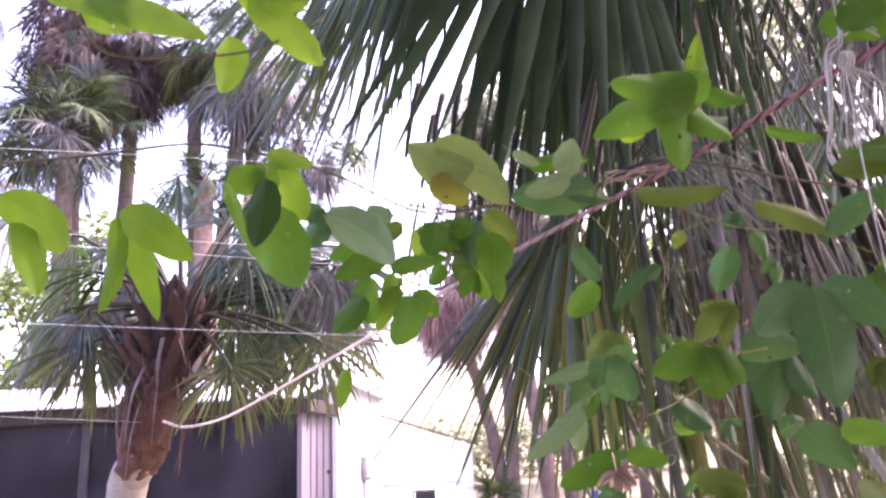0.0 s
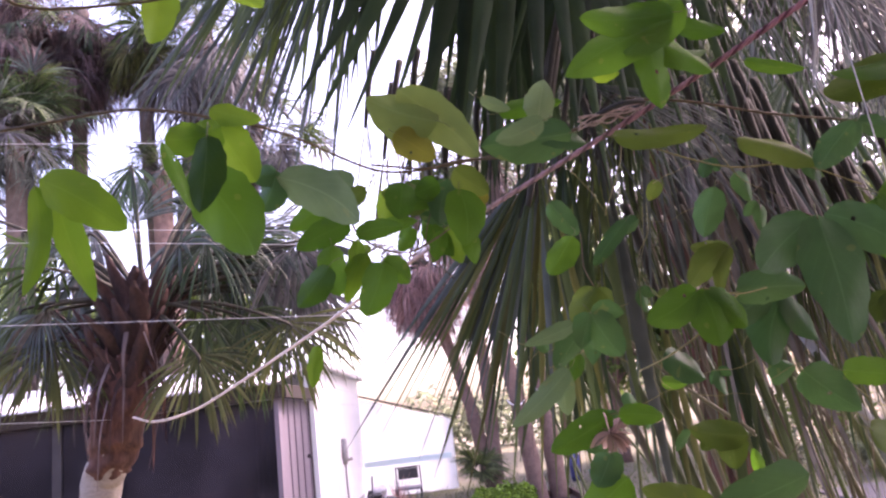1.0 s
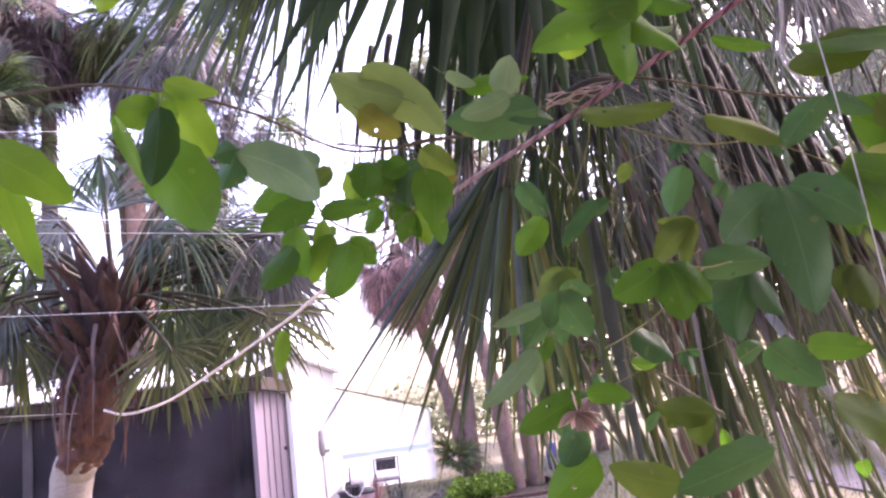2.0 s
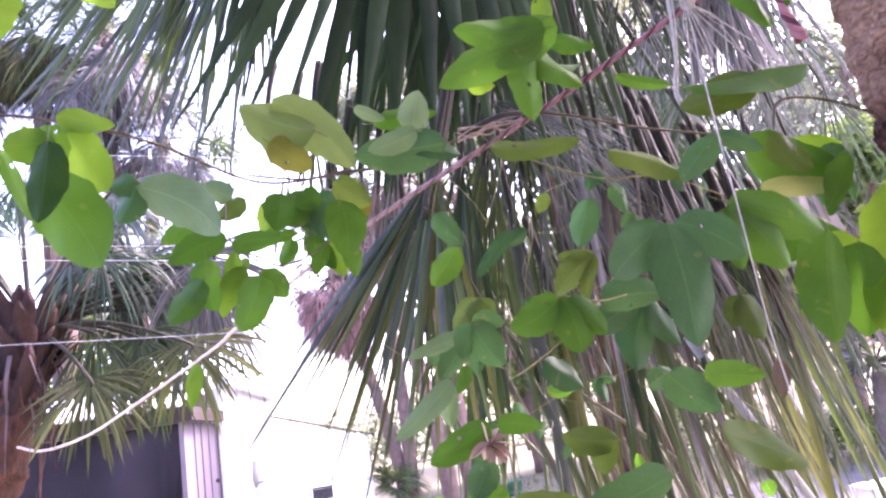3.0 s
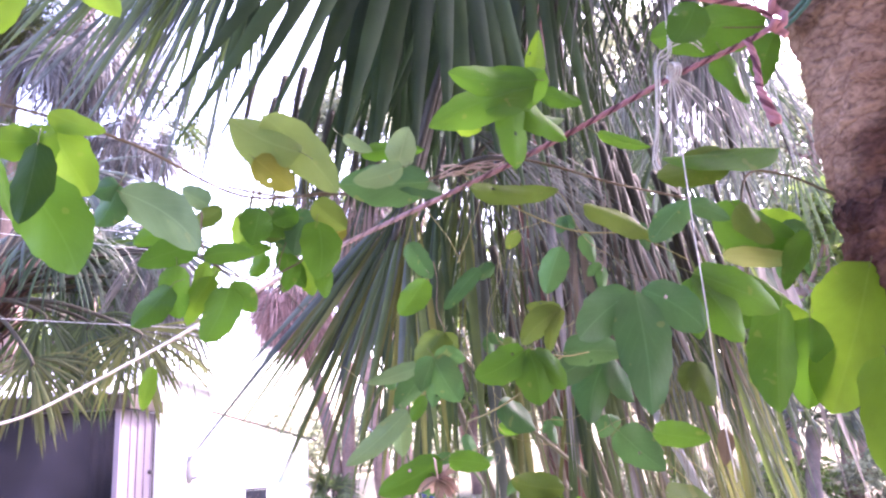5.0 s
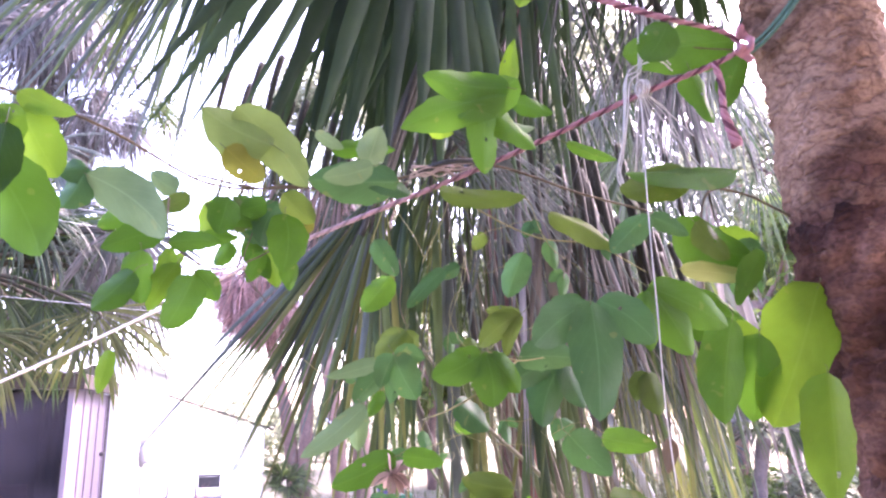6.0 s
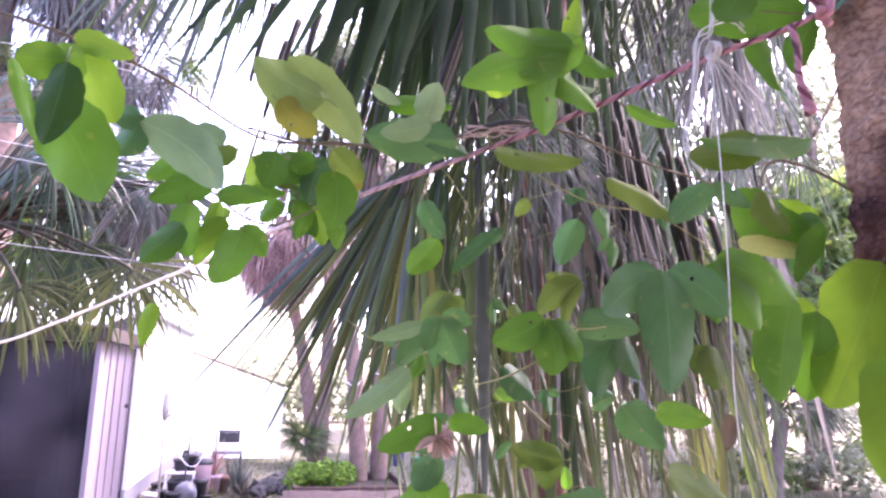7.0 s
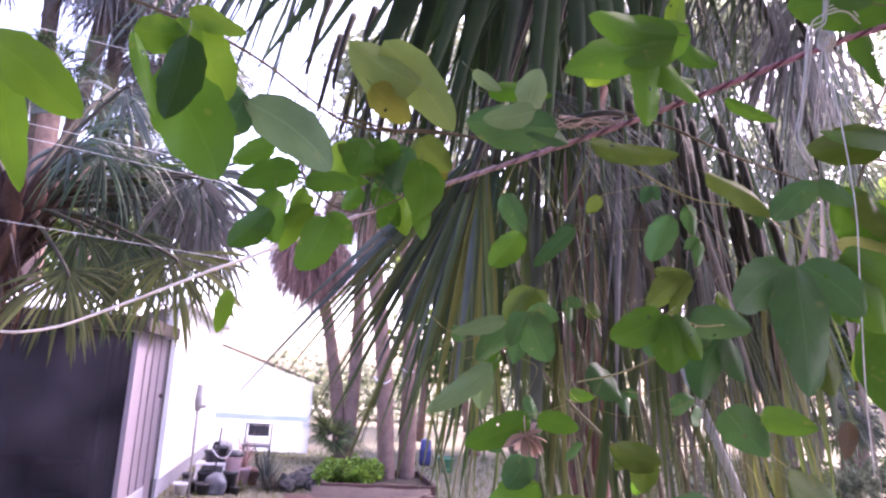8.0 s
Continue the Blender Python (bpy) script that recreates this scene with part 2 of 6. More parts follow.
# ---------------------------------------------------------------- palm leaves
def fan_blade(rng, hub, tip, face, n=34, spread=200.0, split=0.45, droop=0.5, ragged=0.12, fold=0.25, steps=7, slim=1.0):
    """One palm fan: n folded segments that fan out of the hub round the line to the tip, joined up to the split, hanging beyond it."""
    hub, tip, face = Vector(hub), Vector(tip), Vector(face).normalized()
    axis = tip - hub
    reach = axis.length
    axis.normalize()
    face = (face - axis * face.dot(axis)).normalized()
    side = face.cross(axis)
    bm = bmesh.new()
    step = radians(spread) / n
    for i in range(n):
        ang = (i + 0.5 - n / 2) * step
        way = axis * math.cos(ang) + side * math.sin(ang)
        way = (way + face * rng.uniform(-0.06, 0.06) + Vector((rng.gauss(0, 1), rng.gauss(0, 1), rng.gauss(0, 1))) * ragged * 0.25).normalized()
        length = reach * (0.72 + 0.28 * math.cos(ang * 0.8)) * rng.uniform(1 - ragged, 1 + ragged * 0.6)
        cut = split * (1 + rng.uniform(-0.2, 0.15) * min(1.0, ragged / 0.1))
        sag = droop * rng.uniform(0.6, 1.4)
        p = hub.copy()
        rows = []
        for k in range(steps + 1):
            u = k / steps
            if k:
                d = (way + Vector((0, 0, -1)) * sag * max(0.0, u - cut * 0.5) ** 1.3 * 2.2).normalized()
                p = p + d * (length / steps)
            r = u * length
            full = 2 * r * math.tan(step / 2) * 1.02
            top = 2 * cut * length * math.tan(step / 2)
            w = full if u <= cut else top * max(0.03, 1 - ((u - cut) / (1 - cut)) ** (1.6 * slim)) * slim ** ((u - cut) / (1 - cut))
            across = (side * math.cos(ang) - axis * math.sin(ang)).normalized() * w / 2
            ridge = face * w * fold
            rows.append([bm.verts.new(p - across), bm.verts.new(p + ridge), bm.verts.new(p + across)])
        for a, b in zip(rows, rows[1:]):
            bm.faces.new((a[0], a[1], b[1], b[0]))
            bm.faces.new((a[1], a[2], b[2], b[1]))
    return bm


def fan_leaf(palm, rng, root, hub, tip, face, material, label="", **shape):
    """A fan on its leaf stalk: the blade is a part of the palm, the stalk a part of the blade."""
    blade = part("fan_leaf", put(fan_blade(rng, hub, tip, face, **shape), palm), material, palm, label)
    root, hub = Vector(root), Vector(hub)
    mid = (root + hub) / 2 + Vector((0, 0, 0.08 * (hub - root).length))
    into = hub + (Vector(tip) - hub) * 0.12
    line = spline([root, mid, hub, into], 5)
    bm = tube(bmesh.new(), line, [0.016 - 0.011 * k / len(line) for k in range(len(line))], 6)
    part("leaf_stalk", put(bm, palm), PETIOLE, blade)
    return blade


def trunk_mesh(rng, points, radii, sides=20, rough=0.012, rings=0.0, every=0.06):
    """A palm trunk: a bent bar with ring scars and an uneven skin."""
    line = spline(points, 10)
    rad = [radii[0] + (radii[-1] - radii[0]) * 0 for _ in line]
    for i in range(len(line)):
        f = i / (len(line) - 1) * (len(radii) - 1)
        k = min(int(f), len(radii) - 2)
        rad[i] = radii[k] + (radii[k + 1] - radii[k]) * (f - k)
    bm = tube(bmesh.new(), line, rad, sides)
    seed = Vector((rng.random() * 9, rng.random() * 9, rng.random() * 9))
    bm.normal_update()
    for v in bm.verts:
        h = noise.noise((v.co + seed) * 14) * rough + noise.noise((v.co + seed) * 40) * rough * 0.5
        v.co += v.normal * (h + rings * abs(math.sin(v.co.z / every * math.pi)))
    return bm


# ---------------------------------------------------------------- ground
m, n, l, p = shader("lawn")
c = ramp(n, l, noise_tex(n, l, 0.35, 5.0), [(0.3, (0.07, 0.085, 0.036)), (0.55, (0.14, 0.125, 0.078)), (0.75, (0.19, 0.15, 0.115))])
c = mix(n, l, 0.5, c, ramp(n, l, noise_tex(n, l, 16.0, 4.0), [(0.35, (0.05, 0.058, 0.026)), (0.65, (0.2, 0.168, 0.118))]))
l.new(c, p.inputs["Base Color"])
p.inputs["Roughness"].default_value = 0.95
bump(n, l, p, noise_tex(n, l, 30.0, 4.0), 0.6, 0.03)
LAWN = m
bm = bmesh.new()
for q in ((-400, -100), (400, -100), (400, 700), (-400, 700)):
    bm.verts.new((*q, 0.0))
bm.faces.new(bm.verts)
single("ground", bm, LAWN, "sandy lawn with patchy dry grass", "ground", kind="structure")

# plain wall and eave, unseen behind the camera, added to block sky light
STUCCO = plain("stucco", (0.4, 0.38, 0.35), (0.5, 0.48, 0.44), 0.9, 2, 60, 0.3)
bm = box(bmesh.new(), (-6, -1.6, 0), (6, -1.4, 3.0))
single("sky_block_wall", bm, STUCCO, "unseen plain stucco wall that keeps sky light off", "wall", kind="structure", smooth=False)
bm = box(bmesh.new(), (-6.3, -1.7, 3.0), (6.3, -0.5, 3.12))
single("ceiling", bm, STUCCO, "unseen plain eave that keeps sky light off", "ceiling", kind="structure", smooth=False)

# ---------------------------------------------------------------- house and yard
SIDING = plain("siding", (0.72, 0.73, 0.76), (0.82, 0.83, 0.85), 0.55, 2, 30, 0.08)
PANEL = plain("grey_panel", (0.12, 0.1, 0.127), (0.18, 0.152, 0.187), 0.6, 3, 40, 0.1, 0.0, (1, 1, 0.2))
PANEL_LOW = plain("kick_panel", (0.26, 0.26, 0.31), (0.34, 0.34, 0.39), 0.6, 4, 50, 0.1)
FASCIA = plain("fascia", (0.012, 0.008, 0.007), (0.034, 0.022, 0.018), 0.8, 6, 60, 0.2)
ROOFING = plain("roof_metal", (0.6, 0.6, 0.62), (0.74, 0.74, 0.76), 0.5, 2, 30, 0.1)
TURQUOISE = plain("turquoise_paint", (0.74, 0.9, 0.87), (0.8, 0.93, 0.9), 0.6, 3, 30, 0.1)
FRAME = plain("dark_frame", (0.025, 0.022, 0.026), (0.05, 0.046, 0.05), 0.85, 8, 60, 0.1)
m, n, l, p = shader("insect_screen")
l.new(ramp(n, l, noise_tex(n, l, 1.2, 4.0), [(0.35, (0.006, 0.005, 0.008)), (0.65, (0.045, 0.038, 0.05))]), p.inputs["Base Color"])
p.inputs["Roughness"].default_value, p.inputs["Specular IOR Level"].default_value = 0.8, 0.2
tr = n.new("ShaderNodeBsdfTransparent")
sm = n.new("ShaderNodeMixShader")
sm.inputs[0].default_value = 0.3
l.new(p.outputs[0], sm.inputs[1]), l.new(tr.outputs[0], sm.inputs[2])
l.new(sm.outputs[0], n["Material Output"].inputs["Surface"])
SCREEN = m
DARK_IN = plain("porch_inside", (0.17, 0.165, 0.18), (0.27, 0.26, 0.285), 0.9, 2, 30, 0.1)

FY, EAVE, SIDE = 8.28, 2.12, -1.83
porch = thing("screened_porch", (SIDE, FY, 0), "screened porch of a mobile home, dark insect screens", "porch")


def ppart(name, boxes, material, parent=porch, label="", bevel=0.004):
    bm = bmesh.new()
    for lo, hi in boxes:
        box(bm, lo, hi, bevel)
    return part(name, put(bm, parent), material, parent, label, smooth=False)


ppart("fascia", [((-9, FY - 0.12, EAVE - 0.1), (SIDE + 0.12, FY - 0.06, EAVE + 0.05))], FASCIA, label="dark brown fascia board")
ppart("side_fascia", [((SIDE + 0.06, FY - 0.055, EAVE - 0.1), (SIDE + 0.12, FY + 1.78, EAVE + 0.05))], FASCIA, label="dark brown fascia board")
for x0 in np.arange(-9.0, SIDE - 0.4, 0.6):
    x1 = min(x0 + 0.592, SIDE + 0.2)
    bm = bmesh.new()
    f = bm.faces.new([bm.verts.new(q) for q in ((x0, FY - 0.25, EAVE + 0.055), (x1, FY - 0.25, EAVE + 0.055), (x1, FY + 1.8, EAVE + 0.36), (x0, FY + 1.8, EAVE + 0.36))])
    e = bmesh.ops.extrude_face_region(bm, geom=[f])
    bmesh.ops.translate(bm, verts=[g for g in e["geom"] if isinstance(g, bmesh.types.BMVert)], vec=(0, 0, 0.025))
    bmesh.ops.recalc_face_normals(bm, faces=bm.faces)
    part("roof_sheet", put(bm, porch), ROOFING, porch, "white metal porch roof sheet", smooth=False)
# corner and the panelled side wall
ppart("corner_trim", [((SIDE - 0.045, FY - 0.035, 0.0), (SIDE + 0.008, FY + 0.02, EAVE - 0.1))], PANEL)
for y0, y1 in ((0.024, 0.5), (0.506, 0.86), (0.866, 1.28), (1.286, 1.7)):
    ppart("side_panel", [((SIDE - 0.05, FY + y0, 0.0), (SIDE, FY + y1, EAVE - 0.1))], PANEL, label="lavender grey metal side panel")
    ppart("rib", [((SIDE + 0.001, FY + y1 - 0.05, 0.26), (SIDE + 0.016, FY + y1 - 0.012, EAVE - 0.105))], PANEL)
ppart("corner_post", [((SIDE - 0.05, FY + 1.705, 0.0), (SIDE + 0.03, FY + 1.77, EAVE - 0.1))], FRAME)
ppart("kick_panel", [((SIDE + 0.002, FY + 0.03, 0.0), (SIDE + 0.02, FY + 1.2, 0.24))], PANEL_LOW)
ppart("door_knob", [((SIDE + 0.002, FY + 1.5, 1.275), (SIDE + 0.06, FY + 1.55, 1.325))], FRAME, bevel=0.015)
for x0 in (-4.3, -6.75, -9.0):
    ppart("mullion", [((x0 - 0.05, FY - 0.03, 0.0), (x0 + 0.05, FY + 0.03, EAVE - 0.1))], FRAME)
edges = (SIDE, -4.3, -6.75, -9.0)
for x1, x0 in zip(edges, edges[1:]):
    ppart("screen_panel", [((x0 + 0.052, FY - 0.004, 0.1), (x1 - 0.052, FY, EAVE - 0.11))], SCREEN, bevel=0)
    ppart("rail", [((x0 + 0.052, FY - 0.025, 0.0), (x1 - 0.052, FY + 0.025, 0.1))], FRAME)
ppart("porch_floor", [((-9, FY + 0.05, 0.0), (SIDE - 0.06, FY + 1.75, 0.06))], DARK_IN)
ppart("back_wall", [((-9, FY + 1.76, 0.0), (SIDE - 0.06, FY + 1.82, EAVE + 0.3))], DARK_IN)

home = thing("mobile_home", (-6.5, 14.5, 0), "white mobile home with smooth siding", "house")
hx, hy0, hy1, hh = -1.75, FY + 1.83, 15.5, 2.5
ppart("side_wall", [((hx - 0.12, hy0, 0.25), (hx, hy1, hh))], SIDING, home)
ppart("front_wall", [((-6.5, hy0, 0.0), (hx - 0.125, hy0 + 0.1, hh))], SIDING, home)
ppart("skirt", [((hx - 0.13, hy0, 0.0), (hx - 0.03, hy1, 0.25))], PANEL_LOW, home)
ppart("roof", [((-6.7, hy0 - 0.05, hh), (hx + 0.12, hy1 + 0.15, hh + 0.1))], ROOFING, home, bevel=0.02)
for k in range(9):
    z = 0.5 + 0.25 * k
    ppart("siding_joint", [((hx, hy0, z), (hx + 0.006, hy1, z + 0.012))], SIDING, home, bevel=0)

# pale wall made translucent so that the sun behind it adds brightness
m, n, l, p = shader("sunlit_wall")
l.new(ramp(n, l, noise_tex(n, l, 1.5, 4.0), [(0.3, (0.84, 0.87, 0.86)), (0.7, (0.9, 0.92, 0.91))]), p.inputs["Base Color"])
p.inputs["Roughness"].default_value = 0.6
bump(n, l, p, noise_tex(n, l, 5.0, 3.0), 0.3, 0.03)
tl = n.new("ShaderNodeBsdfTranslucent")
tl.inputs["Color"].default_value = (0.92, 0.95, 0.94, 1)
ms = n.new("ShaderNodeMixShader")
ms.inputs[0].default_value = 0.5
l.new(p.outputs[0], ms.inputs[1]), l.new(tl.outputs[0], ms.inputs[2])
l.new(ms.outputs[0], n["Material Output"].inputs["Surface"])
SUNLIT_WALL = m
cp = thing("lean_to", (-0.9, 16.6, 0), "white lean-to wall, translucent to glow in the sun, with a sloping dark roof edge", "shed")
bm = bmesh.new()
nx, nz = 24, 10
grid = []
for a in range(nx + 1):
    x = -2.2 + 2.35 * a / nx
    top = 2.28 + (1.5 - 2.28) * a / nx
    grid.append([bm.verts.new((x, 16.4 + 0.02 * math.sin(x * 7 + b * 0.5), top * b / nz)) for b in range(nz + 1)])
for a in range(nx):
    for b in range(nz):
        bm.faces.new((grid[a][b], grid[a + 1][b], grid[a + 1][b + 1], grid[a][b + 1]))
part("sheet", put(bm, cp), SUNLIT_WALL, cp)
for x, top in ((-2.2, 2.25), (0.15, 1.48)):
    ppart("post", [((x - 0.03, 16.44, 0), (x + 0.03, 16.5, top))], SIDING, cp)
bm = tube(bmesh.new(), [(-2.0, 16.33, 2.27), (0.35, 16.33, 1.49)], 0.026, 4)
part("roof_edge", put(bm, cp), FRAME, cp, "dark roof edge", smooth=False)
ppart("stripe", [((-1.85, 16.36, 0.66), (0.1, 16.372, 0.78))], TURQUOISE, cp, "turquoise painted stripe", 0)

# pole with a tool head leaning by the wall
POLEM = plain("weathered_pole", (0.22, 0.21, 0.2), (0.36, 0.34, 0.33), 0.7, 8, 60)
foot = Vector((-1.381, 10.212, 0))
tall = (-1.395, 10.212, 1.165)
neck, crest = Vector(tall), Vector((-1.393, 10.212, 1.458))
pole = thing("tool_pole", foot, "grey pole with a dark clamp, standing by the white wall", "pole")
part("shaft", put(tube(bmesh.new(), [foot, neck], 0.016, 8), pole), POLEM, pole)
part("head", put(tube(bmesh.new(), [neck - Vector((0, 0, 0.05)), neck + Vector((0, 0, 0.06)), crest], [0.03, 0.05, 0.035], 8), pole), POLEM, pole)
part("clamp", put(tube(bmesh.new(), [neck, neck + Vector((0.1, 0, 0.02))], 0.022, 6), pole), POLEM, pole)

# dim things behind the screens
WORN_RED = plain("worn_red_paint", (0.2, 0.07, 0.06), (0.32, 0.13, 0.11), 0.7, 8, 60)
CURTAIN = plain("curtain", (0.4, 0.36, 0.4), (0.55, 0.5, 0.55), 0.9, 6, 60)
for px in ((-2.826, 9.612, 0.090), (-3.373, 9.812, -0.025)):
    ax, ay = px[:2]
    seat = thing("porch_chair", (ax, ay, 0.06), "worn red chair behind the porch screen", "chair", "chairs on the porch")
    ppart("seat", [((ax - 0.24, ay - 0.22, 0.44), (ax + 0.24, ay + 0.22, 0.49))], WORN_RED, seat, bevel=0.015)
    ppart("backrest", [((ax - 0.24, ay + 0.225, 0.55), (ax + 0.24, ay + 0.26, 0.98))], WORN_RED, seat, bevel=0.015)
    for q in ((-0.21, -0.19), (0.21, -0.19), (-0.21, 0.24), (0.21, 0.24)):
        ppart("leg", [((ax + q[0] - 0.018, ay + q[1] - 0.018, 0.06), (ax + q[0] + 0.018, ay + q[1] + 0.018, 0.44 if q[1] < 0 else 0.55))], WORN_RED, seat)
cut = bmesh.new()
cu = (-2.299, 9.012)
fold = [[cut.verts.new((cu[0] + 0.02 * k, cu[1] + 0.025 * math.sin(k * 1.3), z)) for k in range(14)] for z in (0.1, 0.7, 1.3, 1.95)]
for a, b in zip(fold, fold[1:]):
    for k in range(13):
        cut.faces.new((a[k], a[k + 1], b[k + 1], b[k]))
single("curtain", cut, CURTAIN, "pale folded curtain behind the porch screen", "curtain")

# pots, tubs and clutter along the wall
BLACKP = plain("black_plastic", (0.02, 0.02, 0.022), (0.05, 0.05, 0.055), 0.45, 10, 80, 0.1)
GREYP = plain("grey_plastic", (0.1, 0.1, 0.115), (0.17, 0.17, 0.19), 0.5, 10, 80, 0.1)
WHITEP = plain("white_plastic", (0.6, 0.58, 0.6), (0.74, 0.72, 0.74), 0.5, 10, 80, 0.1)
TERRA = plain("terracotta", (0.3, 0.15, 0.12), (0.45, 0.25, 0.2), 0.8, 10, 80, 0.2)
PINKP = plain("pink_pot", (0.45, 0.3, 0.34), (0.58, 0.42, 0.46), 0.7, 10, 80, 0.2)
SOIL = plain("soil", (0.02, 0.015, 0.01), (0.06, 0.045, 0.03), 0.95, 12, 80, 0.5)


def lathe(bm, centre, profile, sides=20):
    cx, cy, cz = centre
    rings = [[bm.verts.new((cx + r * math.cos(2 * math.pi * j / sides), cy + r * math.sin(2 * math.pi * j / sides), cz + z)) for j in range(sides)] for r, z in profile]
    for r, s in zip(rings, rings[1:]):
        for j in range(sides):
            bm.faces.new((r[j], r[(j + 1) % sides], s[(j + 1) % sides], s[j]))
    bm.faces.new(rings[0][::-1])
    return bm


def pot(place, r, h, material, label):
    p0 = thing("flower_pot", place, label, "pot", "pots by the wall")
    prof = [(r * 0.7, 0), (r * 0.93, h * 0.82), (r * 1.06, h * 0.83), (r * 1.06, h), (r * 0.95, h), (r * 0.9, h * 0.85)]
    part("body", put(lathe(bmesh.new(), place, prof), p0), material, p0)
    part("soil", put(lathe(bmesh.new(), place, [(r * 0.9, h * 0.8), (r * 0.9, h * 0.86), (0.001, h * 0.88)]), p0), SOIL, p0)
    return p0


def tuft(place, n, length, width, material, name, label, seed, spread=0.9, droop=0.8):
    """Strap leaves that spring from one point."""
    rng = random.Random(seed)
    bm = bmesh.new()
    for _ in range(n):
        a = rng.uniform(0, 2 * math.pi)
        el = rng.uniform(0.2, 1.4)
        d = Vector((math.cos(a) * math.cos(el) * spread, math.sin(a) * math.cos(el) * spread, math.sin(el))).normalized()
        side = d.cross(Vector((0, 0, 1))).normalized()
        q = Vector(place)
        L = length * rng.uniform(0.6, 1.1)
        rows = []
        for k in range(6):
            u = k / 5
            w = width * (0.5 + u) * (1 - u) ** 0.6 + 0.001
            rows.append((bm.verts.new(q - side * w), bm.verts.new(q + side * w)))
            q = q + (d + Vector((0, 0, -1)) * droop * u * u).normalized() * L / 5
        for r, s in zip(rows, rows[1:]):
            bm.faces.new((r[0], r[1], s[1], s[0]))
    return single(name, bm, material, label, "plant")


pot((-1.438, 10.695, 0), 0.09, 0.17, BLACKP, "black plastic flower pot on the ground")
pot((-1.257, 10.587, 0), 0.1, 0.15, BLACKP, "black plastic flower pot on the ground")
pot((-0.835, 10.695, 0), 0.07, 0.1, BLACKP, "low black plastic pot beside the bench")
pot((-1.525, 10.479, 0), 0.1, 0.16, WHITEP, "white plastic tub on the ground")
pot((-0.803, 11.412, 0), 0.11, 0.28, PINKP, "pinkish clay pot with reddish stems")
pot((-0.671, 11.612, 0), 0.1, 0.24, TERRA, "small terracotta pot on the ground")
bx, by = (-1.206, 10.911)
bench = thing("plant_bench", (bx, by, 0), "white plant bench with pots", "bench")
ppart("bench_top", [((bx - 0.2, by - 0.15, 0.36), (bx + 0.2, by + 0.15, 0.39))], WHITEP, bench)
ppart("lower_shelf", [((bx - 0.2, by - 0.15, 0.03), (bx + 0.2, by + 0.15, 0.06))], WHITEP, bench)
for q in ((-0.18, -0.13), (0.18, -0.13), (-0.18, 0.13), (0.18, 0.13)):
    ppart("leg", [((bx + q[0] - 0.015, by + q[1] - 0.015, 0), (bx + q[0] + 0.015, by + q[1] + 0.015, 0.36))], WHITEP, bench)
pot((bx - 0.06, by, 0.06), 0.12, 0.2, BLACKP, "black pot on the lower shelf of the bench")
pot((bx - 0.02, by, 0.39), 0.1, 0.16, BLACKP, "black pot standing on the white bench")
pot((bx + 0.11, by + 0.04, 0.39), 0.09, 0.22, BLACKP, "tall black pot standing on the white bench")
pot((bx + 0.05, by + 1.2, 0.0), 0.12, 0.62, WHITEP, "tall white tub behind the bench")
tarp = bmesh.new()
tip = Vector((bx - 0.02, by + 0.55, 0.62))
rings = []
for q in range(6):
    u = q / 5
    rings.append([tarp.verts.new((tip.x + (0.03 + 0.2 * u) * (1 + 0.22 * math.sin(5 * a + q)) * math.cos(a), tip.y + (0.02 + 0.12 * u) * (1 + 0.2 * math.sin(4 * a)) * math.sin(a), 0.62 * (1 - u)))
                  for a in (2 * math.pi * k / 22 for k in range(22))])
for a, b in zip(rings, rings[1:]):
    for k in range(22):
        tarp.faces.new((a[k], a[(k + 1) % 22], b[(k + 1) % 22], b[k]))
tarp.faces.new(rings[0])
single("folded_tarp", tarp, BLACKP, "black folded tarpaulin heaped behind the bench", "tarpaulin")
pot((bx + 0.28, by - 0.12, 0.0), 0.1, 0.3, BLACKP, "tall black pot standing on the ground")
pot((bx - 0.3, by - 0.02, 0.0), 0.08, 0.24, BLACKP, "black pot standing by the white wall")
spade = bmesh.new()
tube(spade, [(bx + 0.06, by - 0.22, 0.0), (bx + 0.1, by - 0.2, 0.88)], 0.012, 8)
single("garden_stake", spade, FRAME, "dark wooden stake standing by the bench", "stake")
hose = bmesh.new()
tube(hose, spline([(bx - 0.02, by - 0.2, 0.62), (bx + 0.08, by - 0.22, 0.5), (bx + 0.2, by - 0.2, 0.48), (bx + 0.3, by - 0.18, 0.64)], 8), 0.008, 6)
single("garden_hose", hose, WHITEP, "pale hose looped over the bench", "hose")
tx, ty = (-0.917, 10.911)
tub = thing("lidded_bin", (tx, ty, 0), "pinkish white bin with a black lid", "bin")
part("body", put(lathe(bmesh.new(), (tx, ty, 0), [(0.09, 0), (0.115, 0.45), (0.125, 0.46), (0.125, 0.48)]), tub), PINKP, tub)
part("lid", put(lathe(bmesh.new(), (tx, ty, 0.48), [(0.135, 0), (0.135, 0.04), (0.09, 0.08), (0.001, 0.09)]), tub), BLACKP, tub)
sx, sy = (-1.086, 10.641)
sack = bmesh.new()
bmesh.ops.create_icosphere(sack, subdivisions=3, radius=0.2, matrix=Matrix.Translation((sx, sy, 0.13)) @ Matrix.Diagonal((0.75, 0.5, 0.85, 1)))
for v in sack.verts:
    v.co += v.normal * noise.noise(v.co * 9) * 0.06
    v.co.z = max(v.co.z, 0.0)
single("soil_sack", sack, GREYP, "grey slumped sack on the ground", "sack")
